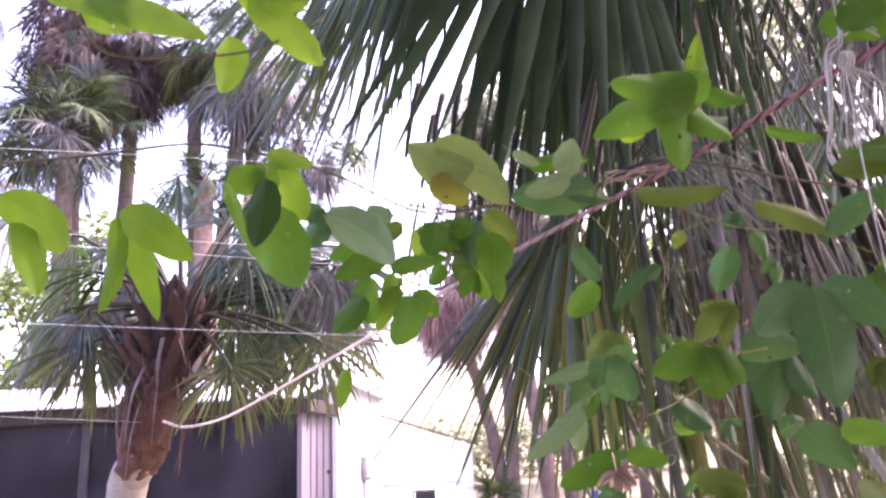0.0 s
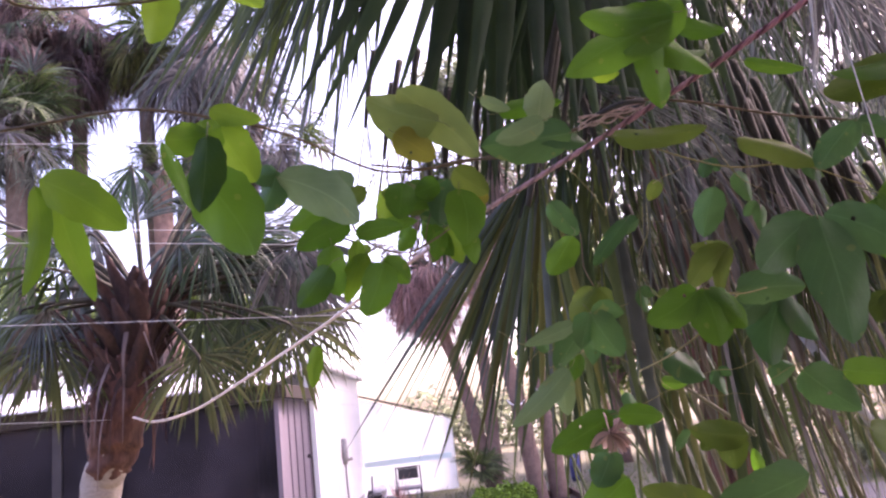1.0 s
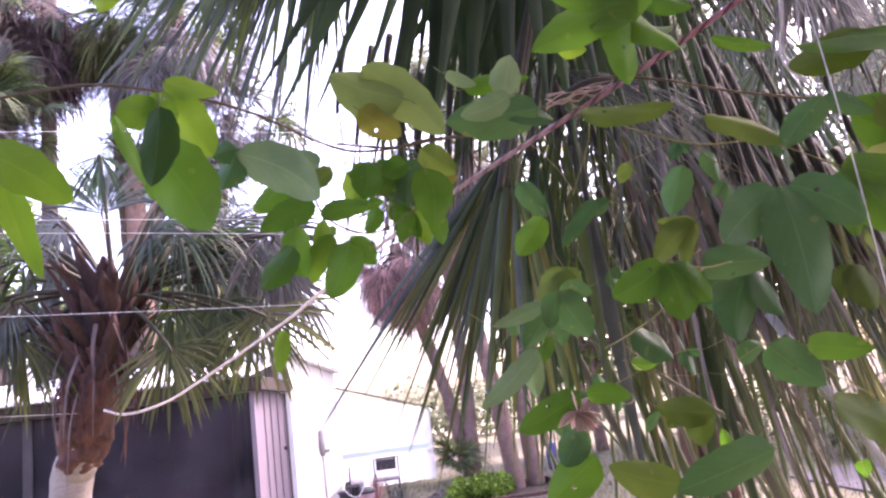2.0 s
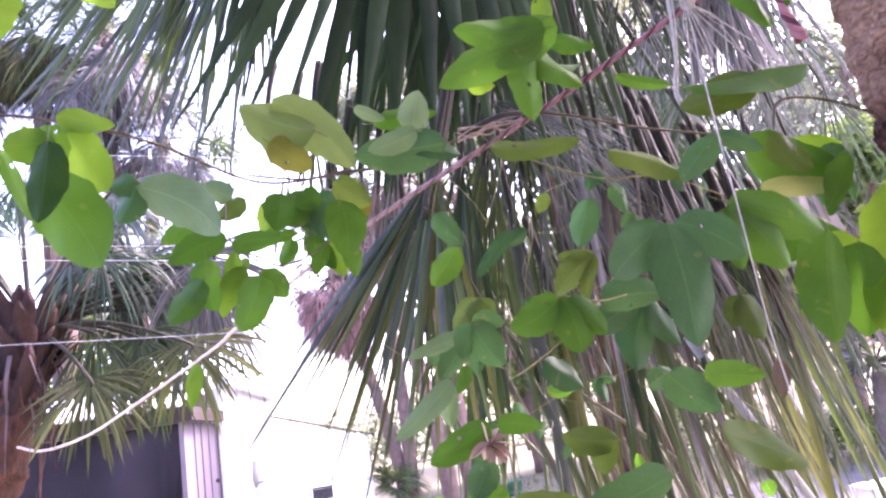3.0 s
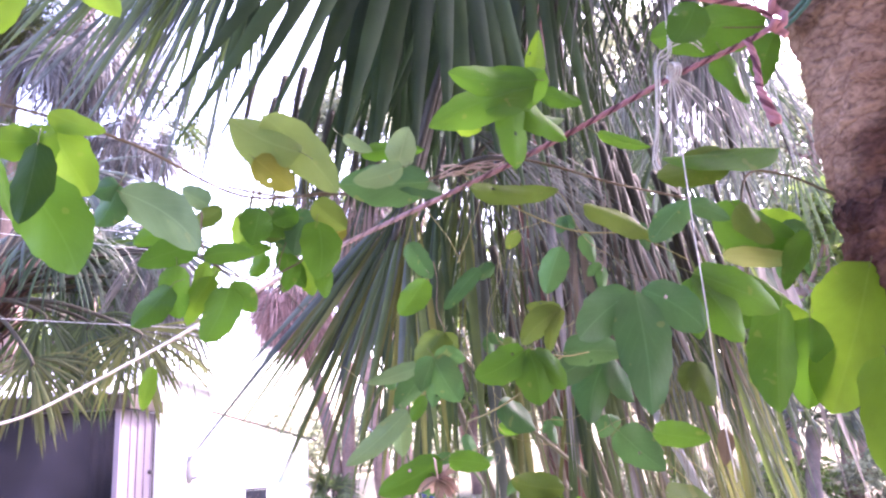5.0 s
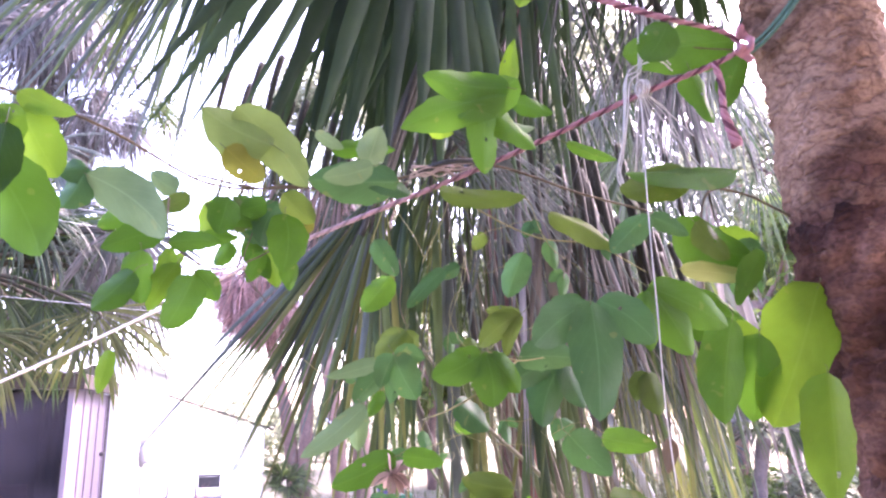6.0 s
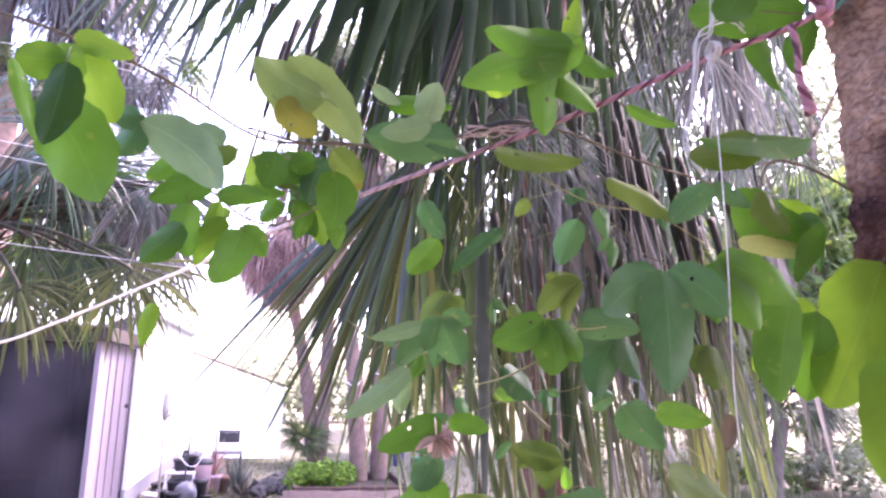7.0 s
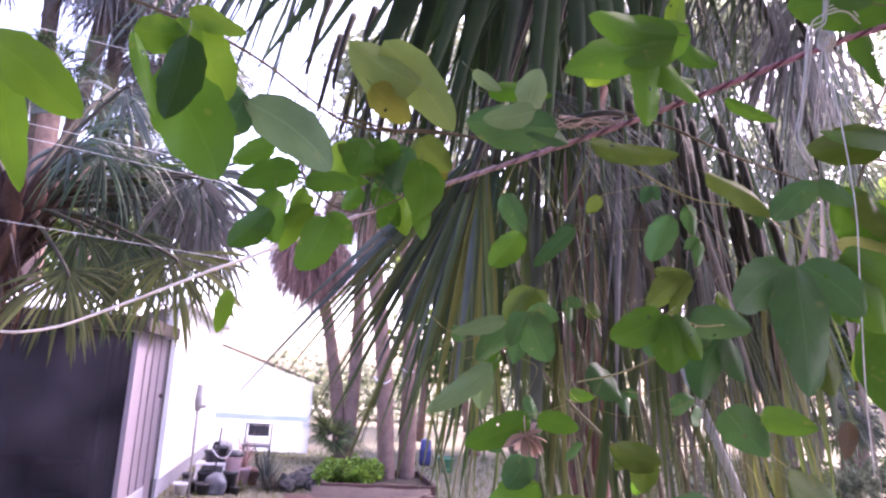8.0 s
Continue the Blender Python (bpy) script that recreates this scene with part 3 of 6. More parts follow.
for pl, nn, ln, wd, mt, lb, sd in (((-0.803, 11.412, 0.26), 60, 0.58, 0.008, PURPLE_LEAF, "reddish stemmed plant in a clay pot", 3),
                                   ((-0.460, 11.412, 0.0), 120, 0.55, 0.011, FAN_GREY, "grey-green grassy clump on the ground", 4),
                                   ((-0.368, 11.112, 0.0), 70, 0.32, 0.01, STRAW, "low dry brown clump on the ground", 6),
                                   ((-0.791, 10.911, 0.0), 40, 0.22, 0.008, FAN_YELLOW, "pale dry grass clump", 7),
                                   ((-0.633, 12.312, 0.0), 70, 0.6, 0.012, FAN_GREY, "grey leafy shrub by the path", 8)):
    tuft(pl, nn, ln, wd, mt, "pot_plant", lb, sd)
cx, cy = (-0.742, 13.312)
chair = thing("yard_chair", (cx, cy, 0), "grey yard chair with a dark back panel", "chair")
ppart("seat", [((cx - 0.24, cy - 0.2, 0.4), (cx + 0.24, cy + 0.2, 0.44))], GREYP, chair)
ppart("backrest", [((cx - 0.18, cy + 0.185, 0.56), (cx + 0.18, cy + 0.215, 0.74))], BLACKP, chair, "dark back panel")
for q in ((-0.22, -0.18), (0.22, -0.18), (-0.22, 0.2), (0.22, 0.2)):
    ppart("leg", [((cx + q[0] - 0.012, cy + q[1] - 0.012, 0), (cx + q[0] + 0.012, cy + q[1] + 0.012, 0.78 if q[1] > 0 else 0.4))], FRAME, chair)
ppart("top_rail", [((cx - 0.195, cy + 0.182, 0.745), (cx + 0.195, cy + 0.218, 0.775))], FRAME, chair)

ROCK = plain("rock", (0.02, 0.019, 0.018), (0.1, 0.095, 0.088), 0.95, 7, 45, 0.9)
rng = random.Random(5)
for k in range(17):
    r = rng.uniform(0.07, 0.15)
    c = Vector((rng.uniform(-0.2, 0.34), rng.uniform(11.1, 12.3), r * 0.6))
    bm = bmesh.new()
    bmesh.ops.create_icosphere(bm, subdivisions=3, radius=r, matrix=Matrix.Translation(c) @ Matrix.Diagonal((1.2, 1, 0.75, 1)))
    for v in bm.verts:
        v.co += v.normal * (noise.noise(v.co * 9 + Vector((k, 0, 0))) * 0.1 + abs(noise.noise(v.co * 24)) * 0.07 - 0.02)
        v.co.z = max(v.co.z, -0.02)
    single("rock", bm, ROCK, "rough dark grey rock on sandy ground", "rock", "rocks by the planter", smooth=False)

# planter box with ground cover
RUST = plain("planter_wood", (0.028, 0.012, 0.009), (0.08, 0.037, 0.028), 0.8, 5, 40, 0.3)
pl = thing("planter_box", (1.3, 10.3, 0), "long reddish brown planter box with low plants", "planter")
ppart("front_board", [((0.3, 9.85, 0.0), (1.86, 9.9, 0.31))], RUST, pl, bevel=0.01)
ppart("back_board", [((0.3, 11.4, 0.0), (1.86, 11.45, 0.31))], RUST, pl, bevel=0.01)
for x in (0.3, 1.81):
    ppart("end_board", [((x, 9.902, 0.0), (x + 0.05, 11.398, 0.305))], RUST, pl, bevel=0.01)
ppart("soil_fill", [((0.35, 9.9, 0.0), (1.81, 11.4, 0.22))], SOIL, pl, bevel=0)
OLD_WOOD = plain("old_wood", (0.018, 0.012, 0.01), (0.075, 0.05, 0.042), 0.85, 5, 40, 0.5, 0.0, (0.3, 1, 1))


def driftwood(points, r, seed):
    line = spline(points, 8)
    bm = tube(bmesh.new(), line, [r * (1 - 0.6 * k / len(line)) for k in range(len(line))], 10)
    bm.normal_update()
    for v in bm.verts:
        v.co += v.normal * (noise.noise(v.co * 14 + Vector((seed, 0, 0))) * r * 0.6)
    return bm


for x0, x1, y0, y1, top, tone in ((0.16, 1.72, 9.28, 9.74, 0.27, OLD_WOOD), (-0.16, 0.2, 9.05, 9.45, 0.2, RUST)):
    board = bmesh.new()
    high, deep = top - 0.02, y1 - y0
    box(board, (x0, -0.02, 0.0), (x1, 0.02, math.hypot(high, deep)), 0.006)
    bmesh.ops.subdivide_edges(board, edges=[e for e in board.edges if e.calc_length() > 0.3], cuts=10)
    for v in board.verts:
        v.co += Vector((noise.noise(v.co * 9) * 0.02 * (abs(v.co.x - x0) < 0.2), noise.noise(v.co * 4) * 0.012, noise.noise(v.co * 5) * 0.02))
    bmesh.ops.transform(board, matrix=Matrix.Translation((0, y0, 0.02)) @ Matrix.Rotation(-math.atan2(deep, high), 4, "X"), verts=board.verts)
    single("loose_board", board, tone, "weathered board leaning low against the planter", "board", "boards before the planter")
single("driftwood", driftwood([(1.0, 9.0, 0.06), (1.25, 9.05, 0.2), (1.55, 9.1, 0.27), (1.9, 9.2, 0.22)], 0.06, 3), OLD_WOOD, "grey weathered branch lying on the board", "branch")
single("driftwood", driftwood([(1.2, 8.95, 0.1), (1.4, 9.0, 0.26), (1.62, 9.15, 0.33)], 0.035, 5), OLD_WOOD, "short grey branch lying on the board", "branch")


def leaf_mass(name, label, category, clumps, n, size, material, seed, kind=""):
    """Many small folded leaves scattered in clumps (centre, radii)."""
    rng = random.Random(seed)
    verts, faces = [], []
    for c, r in clumps:
        for _ in range(n):
            d = Vector((rng.gauss(0, 1), rng.gauss(0, 1), rng.gauss(0, 1))).normalized() * rng.random() ** 0.45
            q = Vector((c[0] + d.x * r[0], c[1] + d.y * r[1], c[2] + d.z * r[2]))
            a = Vector((rng.gauss(0, 1), rng.gauss(0, 1), rng.gauss(0, 0.6) - 0.3)).normalized()
            b = a.cross(Vector((rng.gauss(0, 1), rng.gauss(0, 1), rng.gauss(0, 1)))).normalized()
            s = size * rng.uniform(0.6, 1.3)
            nn = a.cross(b) * s * 0.12
            i = len(verts)
            verts += [q, q + a * s * 0.5 + b * s * 0.24 + nn, q + a * s, q + a * s * 0.5 - b * s * 0.24 + nn]
            faces += [(i, i + 1, i + 2), (i, i + 2, i + 3)]
    me = bpy.data.meshes.new(name)
    me.from_pydata(verts, [], faces)
    me.materials.append(material)
    return tagged(new(name, me), label, category, kind=kind)


leaf_mass("ground_cover", "bright green low ground cover plants in a planter", "plants",
          [((0.36 + 0.09 * k, 10.4 + 0.25 * (k % 3), 0.36 + 0.05 * (k % 2)), (0.15, 0.3, 0.15)) for k in range(9)], 420, 0.075, SHRUB_LEAF, 11, "stuff")
BLUE = plain("blue_plastic", (0.03, 0.035, 0.14), (0.05, 0.06, 0.2), 0.5, 10, 60, 0.1)
GREENP = plain("green_plastic", (0.03, 0.14, 0.08), (0.05, 0.2, 0.11), 0.5, 10, 60, 0.1)
drum = thing("blue_drum", (2.55, 15.0, 0), "blue plastic drum standing on the lawn", "drum")
part("body", put(lathe(bmesh.new(), (2.55, 15.0, 0), [(0.1, 0), (0.12, 0.1), (0.12, 0.27), (0.13, 0.29), (0.12, 0.31), (0.11, 0.5), (0.04, 0.53), (0.001, 0.53)]), drum), BLUE, drum)
gbin = thing("green_bin", (2.75, 14.0, 0), "green plastic bin standing on the lawn", "bin")
part("body", put(lathe(bmesh.new(), (2.78, 14.0, 0), [(0.13, 0), (0.16, 0.24), (0.17, 0.25), (0.17, 0.28), (0.15, 0.28), (0.14, 0.05)]), gbin), GREENP, gbin)

# grass blades over the near lawn
rng = random.Random(21)
verts, faces = [], []
for _ in range(9000):
    q = Vector((rng.uniform(-1.8, 9), rng.uniform(7.5, 17), 0))
    h = rng.uniform(0.03, 0.1)
    a = rng.uniform(0, 6.28)
    s = Vector((math.cos(a), math.sin(a), 0)) * 0.008
    i = len(verts)
    verts += [q - s, q + s, q + Vector((rng.uniform(-0.04, 0.04), rng.uniform(-0.04, 0.04), h))]
    faces.append((i, i + 1, i + 2))
me = bpy.data.meshes.new("grass")
me.from_pydata(verts, [], faces)
me.materials.append(GRASS_BLADE)
tagged(new("grass", me), "short patchy lawn grass", "grass", kind="stuff")

# trees that close the yard
def tree(place, height, crown, n, size, seed, label, material=None, trunk_r=0.16):
    rng = random.Random(seed)
    t0 = thing("tree", place, label, "tree", "trees round the yard")
    x, y, _ = place
    line = [Vector((x, y, -0.05)), Vector((x + rng.uniform(-0.3, 0.3), y, height * 0.35)), Vector((x + rng.uniform(-0.6, 0.6), y, height * 0.75))]
    bm = tube(bmesh.new(), spline(line, 6), [trunk_r * (1 - 0.05 * k) for k in range(13)], 10)
    clumps = []
    for k in range(14):
        a, u = rng.uniform(0, 6.28), rng.random()
        c = Vector((x, y, height * 0.72)) + Vector((math.cos(a) * crown * (0.3 + 0.6 * u), math.sin(a) * crown * (0.3 + 0.6 * u), rng.uniform(-0.3, 0.32) * height))
        s = line[1].lerp(line[2], rng.random())
        tube(bm, spline([s, (s + c) / 2 + Vector((0, 0, -0.2)), c], 4), [trunk_r * 0.4 - trunk_r * 0.03 * k for k in range(9)], 5)
        clumps.append((c, (crown * 0.42, crown * 0.42, height * 0.11)))
    part("trunk", put(bm, t0), TRUNK_PINK, t0)
    me = leaf_mass("crown", "", "", [((c[0] - x, c[1] - y, c[2]), r) for c, r in clumps], n, size, material or TREE_LEAF, seed)
    me.parent = t0
    return t0


for k, (x, y, h, cr) in enumerate(((4.2, 17.5, 4.6, 1.9), (8.5, 19, 6.5, 2.6), (12.5, 17, 6.0, 2.6), (6, 26, 8, 3.2),
                                   (16, 22, 9, 3.6), (-7, 24, 6.5, 3), (-13, 22, 8, 3.4), (20, 15, 8, 3.3), (9.5, 11.5, 5, 1.8))):
    tree((x, y, 0), h, cr, 330, 0.3, 40 + k, "leafy green tree at the edge of the yard")

# tall trees further off, haze painted in by the paled leaf
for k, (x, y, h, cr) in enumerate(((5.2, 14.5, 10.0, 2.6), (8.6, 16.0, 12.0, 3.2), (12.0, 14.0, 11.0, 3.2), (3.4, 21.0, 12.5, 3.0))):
    tree((x, y, 0), h, cr, 820, 0.24, 140 + k, "tall green tree with a loose crown, leaf colour paled by haze", HAZY_LEAF, 0.13)

# every other shrub takes the haze-paled leaf
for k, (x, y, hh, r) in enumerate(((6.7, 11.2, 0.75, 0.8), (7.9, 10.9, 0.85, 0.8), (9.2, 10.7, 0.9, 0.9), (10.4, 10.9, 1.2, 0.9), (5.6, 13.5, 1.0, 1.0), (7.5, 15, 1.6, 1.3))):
    leaf_mass("shrub", "loose green shrub on the lawn", "shrub", [((x + r * 0.5 * math.cos(a), y + r * 0.5 * math.sin(a), hh * (0.3 + 0.12 * q)), (r * 0.55, r * 0.55, hh * 0.32)) for q, a in enumerate((0, 1.3, 2.5, 3.8, 5.0))], 170, 0.14, TREE_LEAF if k % 2 else HAZY_LEAF, 70 + k)

# grey path with a white plastic stool
CONCRETE = plain("path_concrete", (0.075, 0.07, 0.076), (0.13, 0.12, 0.13), 0.9, 1.2, 30, 0.3)
bm = bmesh.new()
for a in range(5):
    for b in range(3):
        box(bm, (4.9 + 1.5 * a, 6.2 + 1.35 * b, -0.05), (6.39 + 1.5 * a, 7.54 + 1.35 * b, 0.03), 0.008)
single("pavement", bm, CONCRETE, "lavender grey concrete path slabs", "path", kind="structure", smooth=False)
sx, sy = 4.66, 6.40
stool = thing("plastic_stool", (sx, sy, 0.03), "white plastic stool standing on the path", "stool")
ppart("seat", [((sx - 0.2, sy - 0.18, 0.42), (sx + 0.2, sy + 0.18, 0.45))], WHITEP, stool, bevel=0.012)
for q in ((-0.17, -0.15), (0.17, -0.15), (-0.17, 0.15), (0.17, 0.15)):
    ppart("leg", [((sx + q[0] - 0.02, sy + q[1] - 0.02, 0.03), (sx + q[0] + 0.02, sy + q[1] + 0.02, 0.42))], WHITEP, stool, bevel=0.006)

# hedge that closes the yard far off, in the haze-paled leaf tone
hr = random.Random(90)
leaf_mass("far_hedge", "far belt of green trees and bushes", "trees", [((-40 + 0.85 * k + hr.uniform(-0.5, 0.5), 31 + hr.uniform(-2, 2), hr.uniform(0.6, 1.9 if 42 < k < 58 else 3.6)), (1.4, 1.2, 1.1)) for k in range(110)], 260, 0.34, HAZY_LEAF, 91, "stuff")

# ---------------------------------------------------------------- palm by the porch
def crown_leaves(palm, rng, centre, n, material_picker, reach=(0.45, 0.65), stalk=(0.45, 0.8), low=-60, high=75, droop=0.6, turn=(0, 360), **shape):
    """Leaves all round a crown: old ones hang, young ones stand."""
    centre = Vector(centre)
    for k in range(n):
        az = radians(turn[0] + (turn[1] - turn[0]) * (k + rng.random()) / n)
        el = radians(rng.uniform(low, high))
        d = Vector((math.cos(az) * math.cos(el), math.sin(az) * math.cos(el), math.sin(el)))
        hub = centre + d * rng.uniform(*stalk) + Vector((0, 0, -0.12))
        bend = (d + Vector((0, 0, -rng.uniform(0.2, 0.7)))).normalized()
        tip = hub + bend * rng.uniform(*reach)
        face = Vector((0, 0, 1)) + Vector((rng.gauss(0, 0.5), rng.gauss(0, 0.5), 0)) - d * 0.3
        fan_leaf(palm, rng, centre + d * 0.05, hub, tip, face, material_picker(el), droop=droop * rng.uniform(0.7, 1.3),
                 n=rng.randint(24, 32), spread=rng.uniform(170, 250), steps=6, **shape)


rng = random.Random(1)
P1 = thing("sabal_palm", (-2.254, 4.364, 0.182), "leaning cabbage palm with brown boots and hanging fans", "palm")
bole = [(-2.177, 4.440, 0.000), (-2.015, 4.400, 1.407), (-1.956, 4.360, 1.545), (-1.878, 4.300, 1.744), (-1.822, 4.270, 1.961), (-1.765, 4.260, 2.183), (-1.694, 4.260, 2.408)]
part("trunk", put(trunk_mesh(rng, bole, [0.12, 0.112, 0.105, 0.095, 0.09, 0.09, 0.06], 26, 0.008), P1), TRUNK_PALE, P1, "pale grey smooth lower trunk")
part("fibre_sleeve", put(trunk_mesh(rng, bole[2:], [0.112, 0.14, 0.155, 0.145, 0.12], 34, 0.04), P1), FIBRE, P1, "reddish brown fibrous sleeve")
axis_pts = spline(bole[3:], 10)
for k in range(60):
    u = rng.uniform(0.3, 0.99)
    q = axis_pts[int(u * (len(axis_pts) - 1))]
    az = rng.uniform(0, 2 * math.pi)
    d = Vector((math.cos(az), math.sin(az), 0))
    s = d.cross(Vector((0, 0, 1)))
    L = rng.uniform(0.2, 0.42)
    flare = rng.uniform(0.5, 1.3)
    bm = bmesh.new()
    rows = []
    for j in range(7):
        v = j / 6
        c = q + d * (0.125 + 0.13 * flare * v + 0.08 * flare * v * v) + Vector((0, 0, L * v)) + s * 0.02 * math.sin(5 * v + k)
        w = 0.06 * (1 - v) ** 0.6 * (1 + 0.2 * math.sin(9 * v + k)) + 0.009
        rows.append([bm.verts.new(c - s * w), bm.verts.new(c + d * 0.025 * (1 - v)), bm.verts.new(c + s * w), bm.verts.new(c - d * 0.015)])
    for a, b in zip(rows, rows[1:]):
        for j in range(4):
            bm.faces.new((a[j], a[(j + 1) % 4], b[(j + 1) % 4], b[j]))
    bm.faces.new(rows[-1])
    part("boot", put(bm, P1), BOOT, P1, "split brown leaf base")
for k in range(70):
    u = rng.uniform(0.25, 0.95)
    q = axis_pts[int(u * (len(axis_pts) - 1))]
    az = rng.uniform(0, 2 * math.pi)
    d = Vector((math.cos(az), math.sin(az), 0))
    a = q + d * rng.uniform(0.13, 0.2)
    L = rng.uniform(0.18, 0.5)
    sway = Vector((rng.gauss(0, 0.05), rng.gauss(0, 0.05), 0))
    line = spline([a, a + d * 0.05 + sway * 0.4 - Vector((0, 0, L * 0.4)), a + d * 0.02 + sway - Vector((0, 0, L))], 5)
    side = d.cross(Vector((0, 0, 1)))
    wide = rng.uniform(0.004, 0.016)
    bm = bmesh.new()
    rows = []
    for j, c in enumerate(line):
        v = j / (len(line) - 1)
        h = wide * (1 - v) ** 0.5 + 0.0006
        rows.append((bm.verts.new(c - side * h), bm.verts.new(c + d * h * 0.5), bm.verts.new(c + side * h)))
    for a, b in zip(rows, rows[1:]):
        bm.faces.new((a[0], a[1], b[1], b[0]))
        bm.faces.new((a[1], a[2], b[2], b[1]))
    part("loose_fibre", put(bm, P1), rng.choice((BOOT, FIBRE, FAN_DEAD)), P1, "hanging dry strip")
C1 = (-1.680, 4.260, 2.457)
def frond(hub, tip, mat, dr):
    fan_leaf(P1, rng, C1, hub, tip, (rng.uniform(-0.3, 0.3), -1, 0.5), mat, n=46, spread=rng.uniform(150, 200), split=0.6 if mat == FAN_YELLOW else 0.45, droop=dr * (0.9 if mat == FAN_YELLOW else 1.3), ragged=0.28)


frond((-1.289, 3.984, 2.111), (-1.188, 3.886, 1.686), FAN_YELLOW, 0.5)
frond((-0.818, 4.086, 2.245), (-0.666, 3.987, 1.767), FAN_YELLOW, 0.6)
frond((-1.098, 4.185, 2.326), (-1.006, 4.086, 1.857), FAN_GREEN, 0.7)
frond((-1.029, 4.484, 2.501), (-0.643, 4.487, 2.026), FAN_GREY, 0.9)
frond((-2.128, 4.082, 2.280), (-2.153, 3.984, 1.802), FAN_YELLOW, 0.6)
frond((-2.192, 4.082, 2.450), (-2.349, 3.984, 2.048), FAN_GREY, 0.9)
frond((-2.460, 4.382, 2.664), (-2.862, 4.387, 2.290), FAN_GREEN, 0.9)
frond((-2.067, 4.282, 2.461), (-2.088, 4.183, 1.932), FAN_PALE, 1.0)
frond((-1.165, 4.379, 2.692), (-0.685, 4.381, 2.528), FAN_GREY, 0.8)
frond((-1.138, 4.579, 2.883), (-0.621, 4.581, 2.862), FAN_GREY, 0.6)
frond((-1.239, 4.079, 2.773), (-1.039, 3.881, 2.352), FAN_DARK, 0.7)
frond((-1.940, 4.176, 2.914), (-2.246, 4.078, 2.786), FAN_GREY, 0.6)
frond((-1.955, 4.776, 3.148), (-1.947, 4.874, 3.681), FAN_GREY, 0.3)
frond((-1.569, 4.777, 3.103), (-1.269, 4.877, 3.473), FAN_GREEN, 0.4)
for k in range(20):
    right = k % 2
    hub = Vector((-1.109, 4.380, 2.436) if right else (-2.310, 4.377, 2.575)) + Vector((rng.uniform(-0.4, 0.4), rng.uniform(-0.4, 0.5), rng.uniform(-0.1, 0.6)))
    fan_leaf(P1, rng, C1, hub, hub + Vector((rng.uniform(-0.1, 0.25) * (1 if right else -1), rng.uniform(-0.2, 0.2), -rng.uniform(0.45, 0.65))), (rng.uniform(-0.5, 0.5), -1, 0.4),
             rng.choice((FAN_DARK, FAN_PALE, FAN_GREY, FAN_GREEN) if right else (FAN_GREEN, STRAW, FAN_GREY, FAN_PALE)), n=20, spread=rng.uniform(90, 150), split=0.4, droop=0.9, ragged=0.3, slim=1.0)
for k in range(10):
    hub = Vector((-1.833, 4.700, 3.263)).lerp(Vector((-0.674, 4.700, 2.924)), rng.random()) + Vector((rng.uniform(-0.1, 0.1), rng.uniform(-0.4, 0.4), rng.uniform(-0.2, 0.3)))
    out = (hub - Vector(C1)).normalized()
    fan_leaf(P1, rng, C1, hub, hub + (out * 0.5 + Vector((0, rng.uniform(-0.3, 0.3), -rng.uniform(0.2, 0.8)))).normalized() * rng.uniform(0.42, 0.6), (rng.uniform(-0.5, 0.5), -1, 0.5),
             rng.choice((FAN_DARK, FAN_GREY, FAN_GREY)), n=24, spread=rng.uniform(120, 190), split=0.45, droop=0.5, ragged=0.25, slim=0.8)
for k in range(9):
    hub = Vector((-0.978, 4.500, 2.865)).lerp(Vector((-0.649, 4.500, 2.583)), rng.random()) + Vector((rng.uniform(-0.15, 0.1), rng.uniform(-0.3, 0.5), rng.uniform(-0.15, 0.15)))
    fan_leaf(P1, rng, C1, hub, hub + Vector((rng.uniform(-0.1, 0.35), rng.uniform(-0.2, 0.2), -rng.uniform(0.25, 0.5))), (rng.uniform(-0.5, 0.5), -1, 0.4),
             rng.choice((FAN_PALE, FAN_GREEN, FAN_GREY)), n=26, spread=rng.uniform(110, 180), split=0.4, droop=0.7, ragged=0.3, slim=0.7)
crown_leaves(P1, rng, C1, 8, lambda el: rng.choice((FAN_DARK, FAN_GREY, FAN_DARK)), reach=(0.4, 0.6), low=-15, high=60, droop=0.9, turn=(-50, 230), ragged=0.4, slim=0.9, split=0.35)

# palms further back, with brown skirts
def back_palm(base, crown, r, n_green, n_dead, seed, label, dead=FAN_DEAD, size=1.0, bark=TRUNK_DARK, tiers=1):
    rng = random.Random(seed)
    pm = thing("fan_palm", base, label, "palm", "palms behind the yard")
    b, c = Vector(base), Vector(crown)
    part("trunk", put(trunk_mesh(rng, [b - Vector((0, 0, 0.05)), b.lerp(c, 0.35) + Vector((0.06, 0, 0)), b.lerp(c, 0.7), c], [r * 1.15, r, r * 0.95, r], 16, 0.02, 0.006), pm), bark, pm)
    crown_leaves(pm, rng, c, int(n_green * 1.5), lambda el: rng.choice((FAN_GREEN, FAN_DARK, FAN_GREY)) if el > 0.2 else rng.choice((FAN_DARK, FAN_GREEN, FAN_PALE)), reach=(0.38 * size, 0.6 * size), stalk=(0.35 * size, 0.8 * size), low=-35, high=80, ragged=0.35, slim=0.7, split=0.35)
    for k in range(tiers):
        crown_leaves(pm, rng, c.lerp(b, 0.09 * k) - Vector((0, 0, 0.15)), int(n_dead * 1.25), lambda el: dead, reach=(0.4 * size, 0.7 * size), stalk=(0.25 * size, 0.55 * size), low=-80, high=-15, droop=1.4, ragged=0.35, slim=0.6, split=0.3)
    return pm


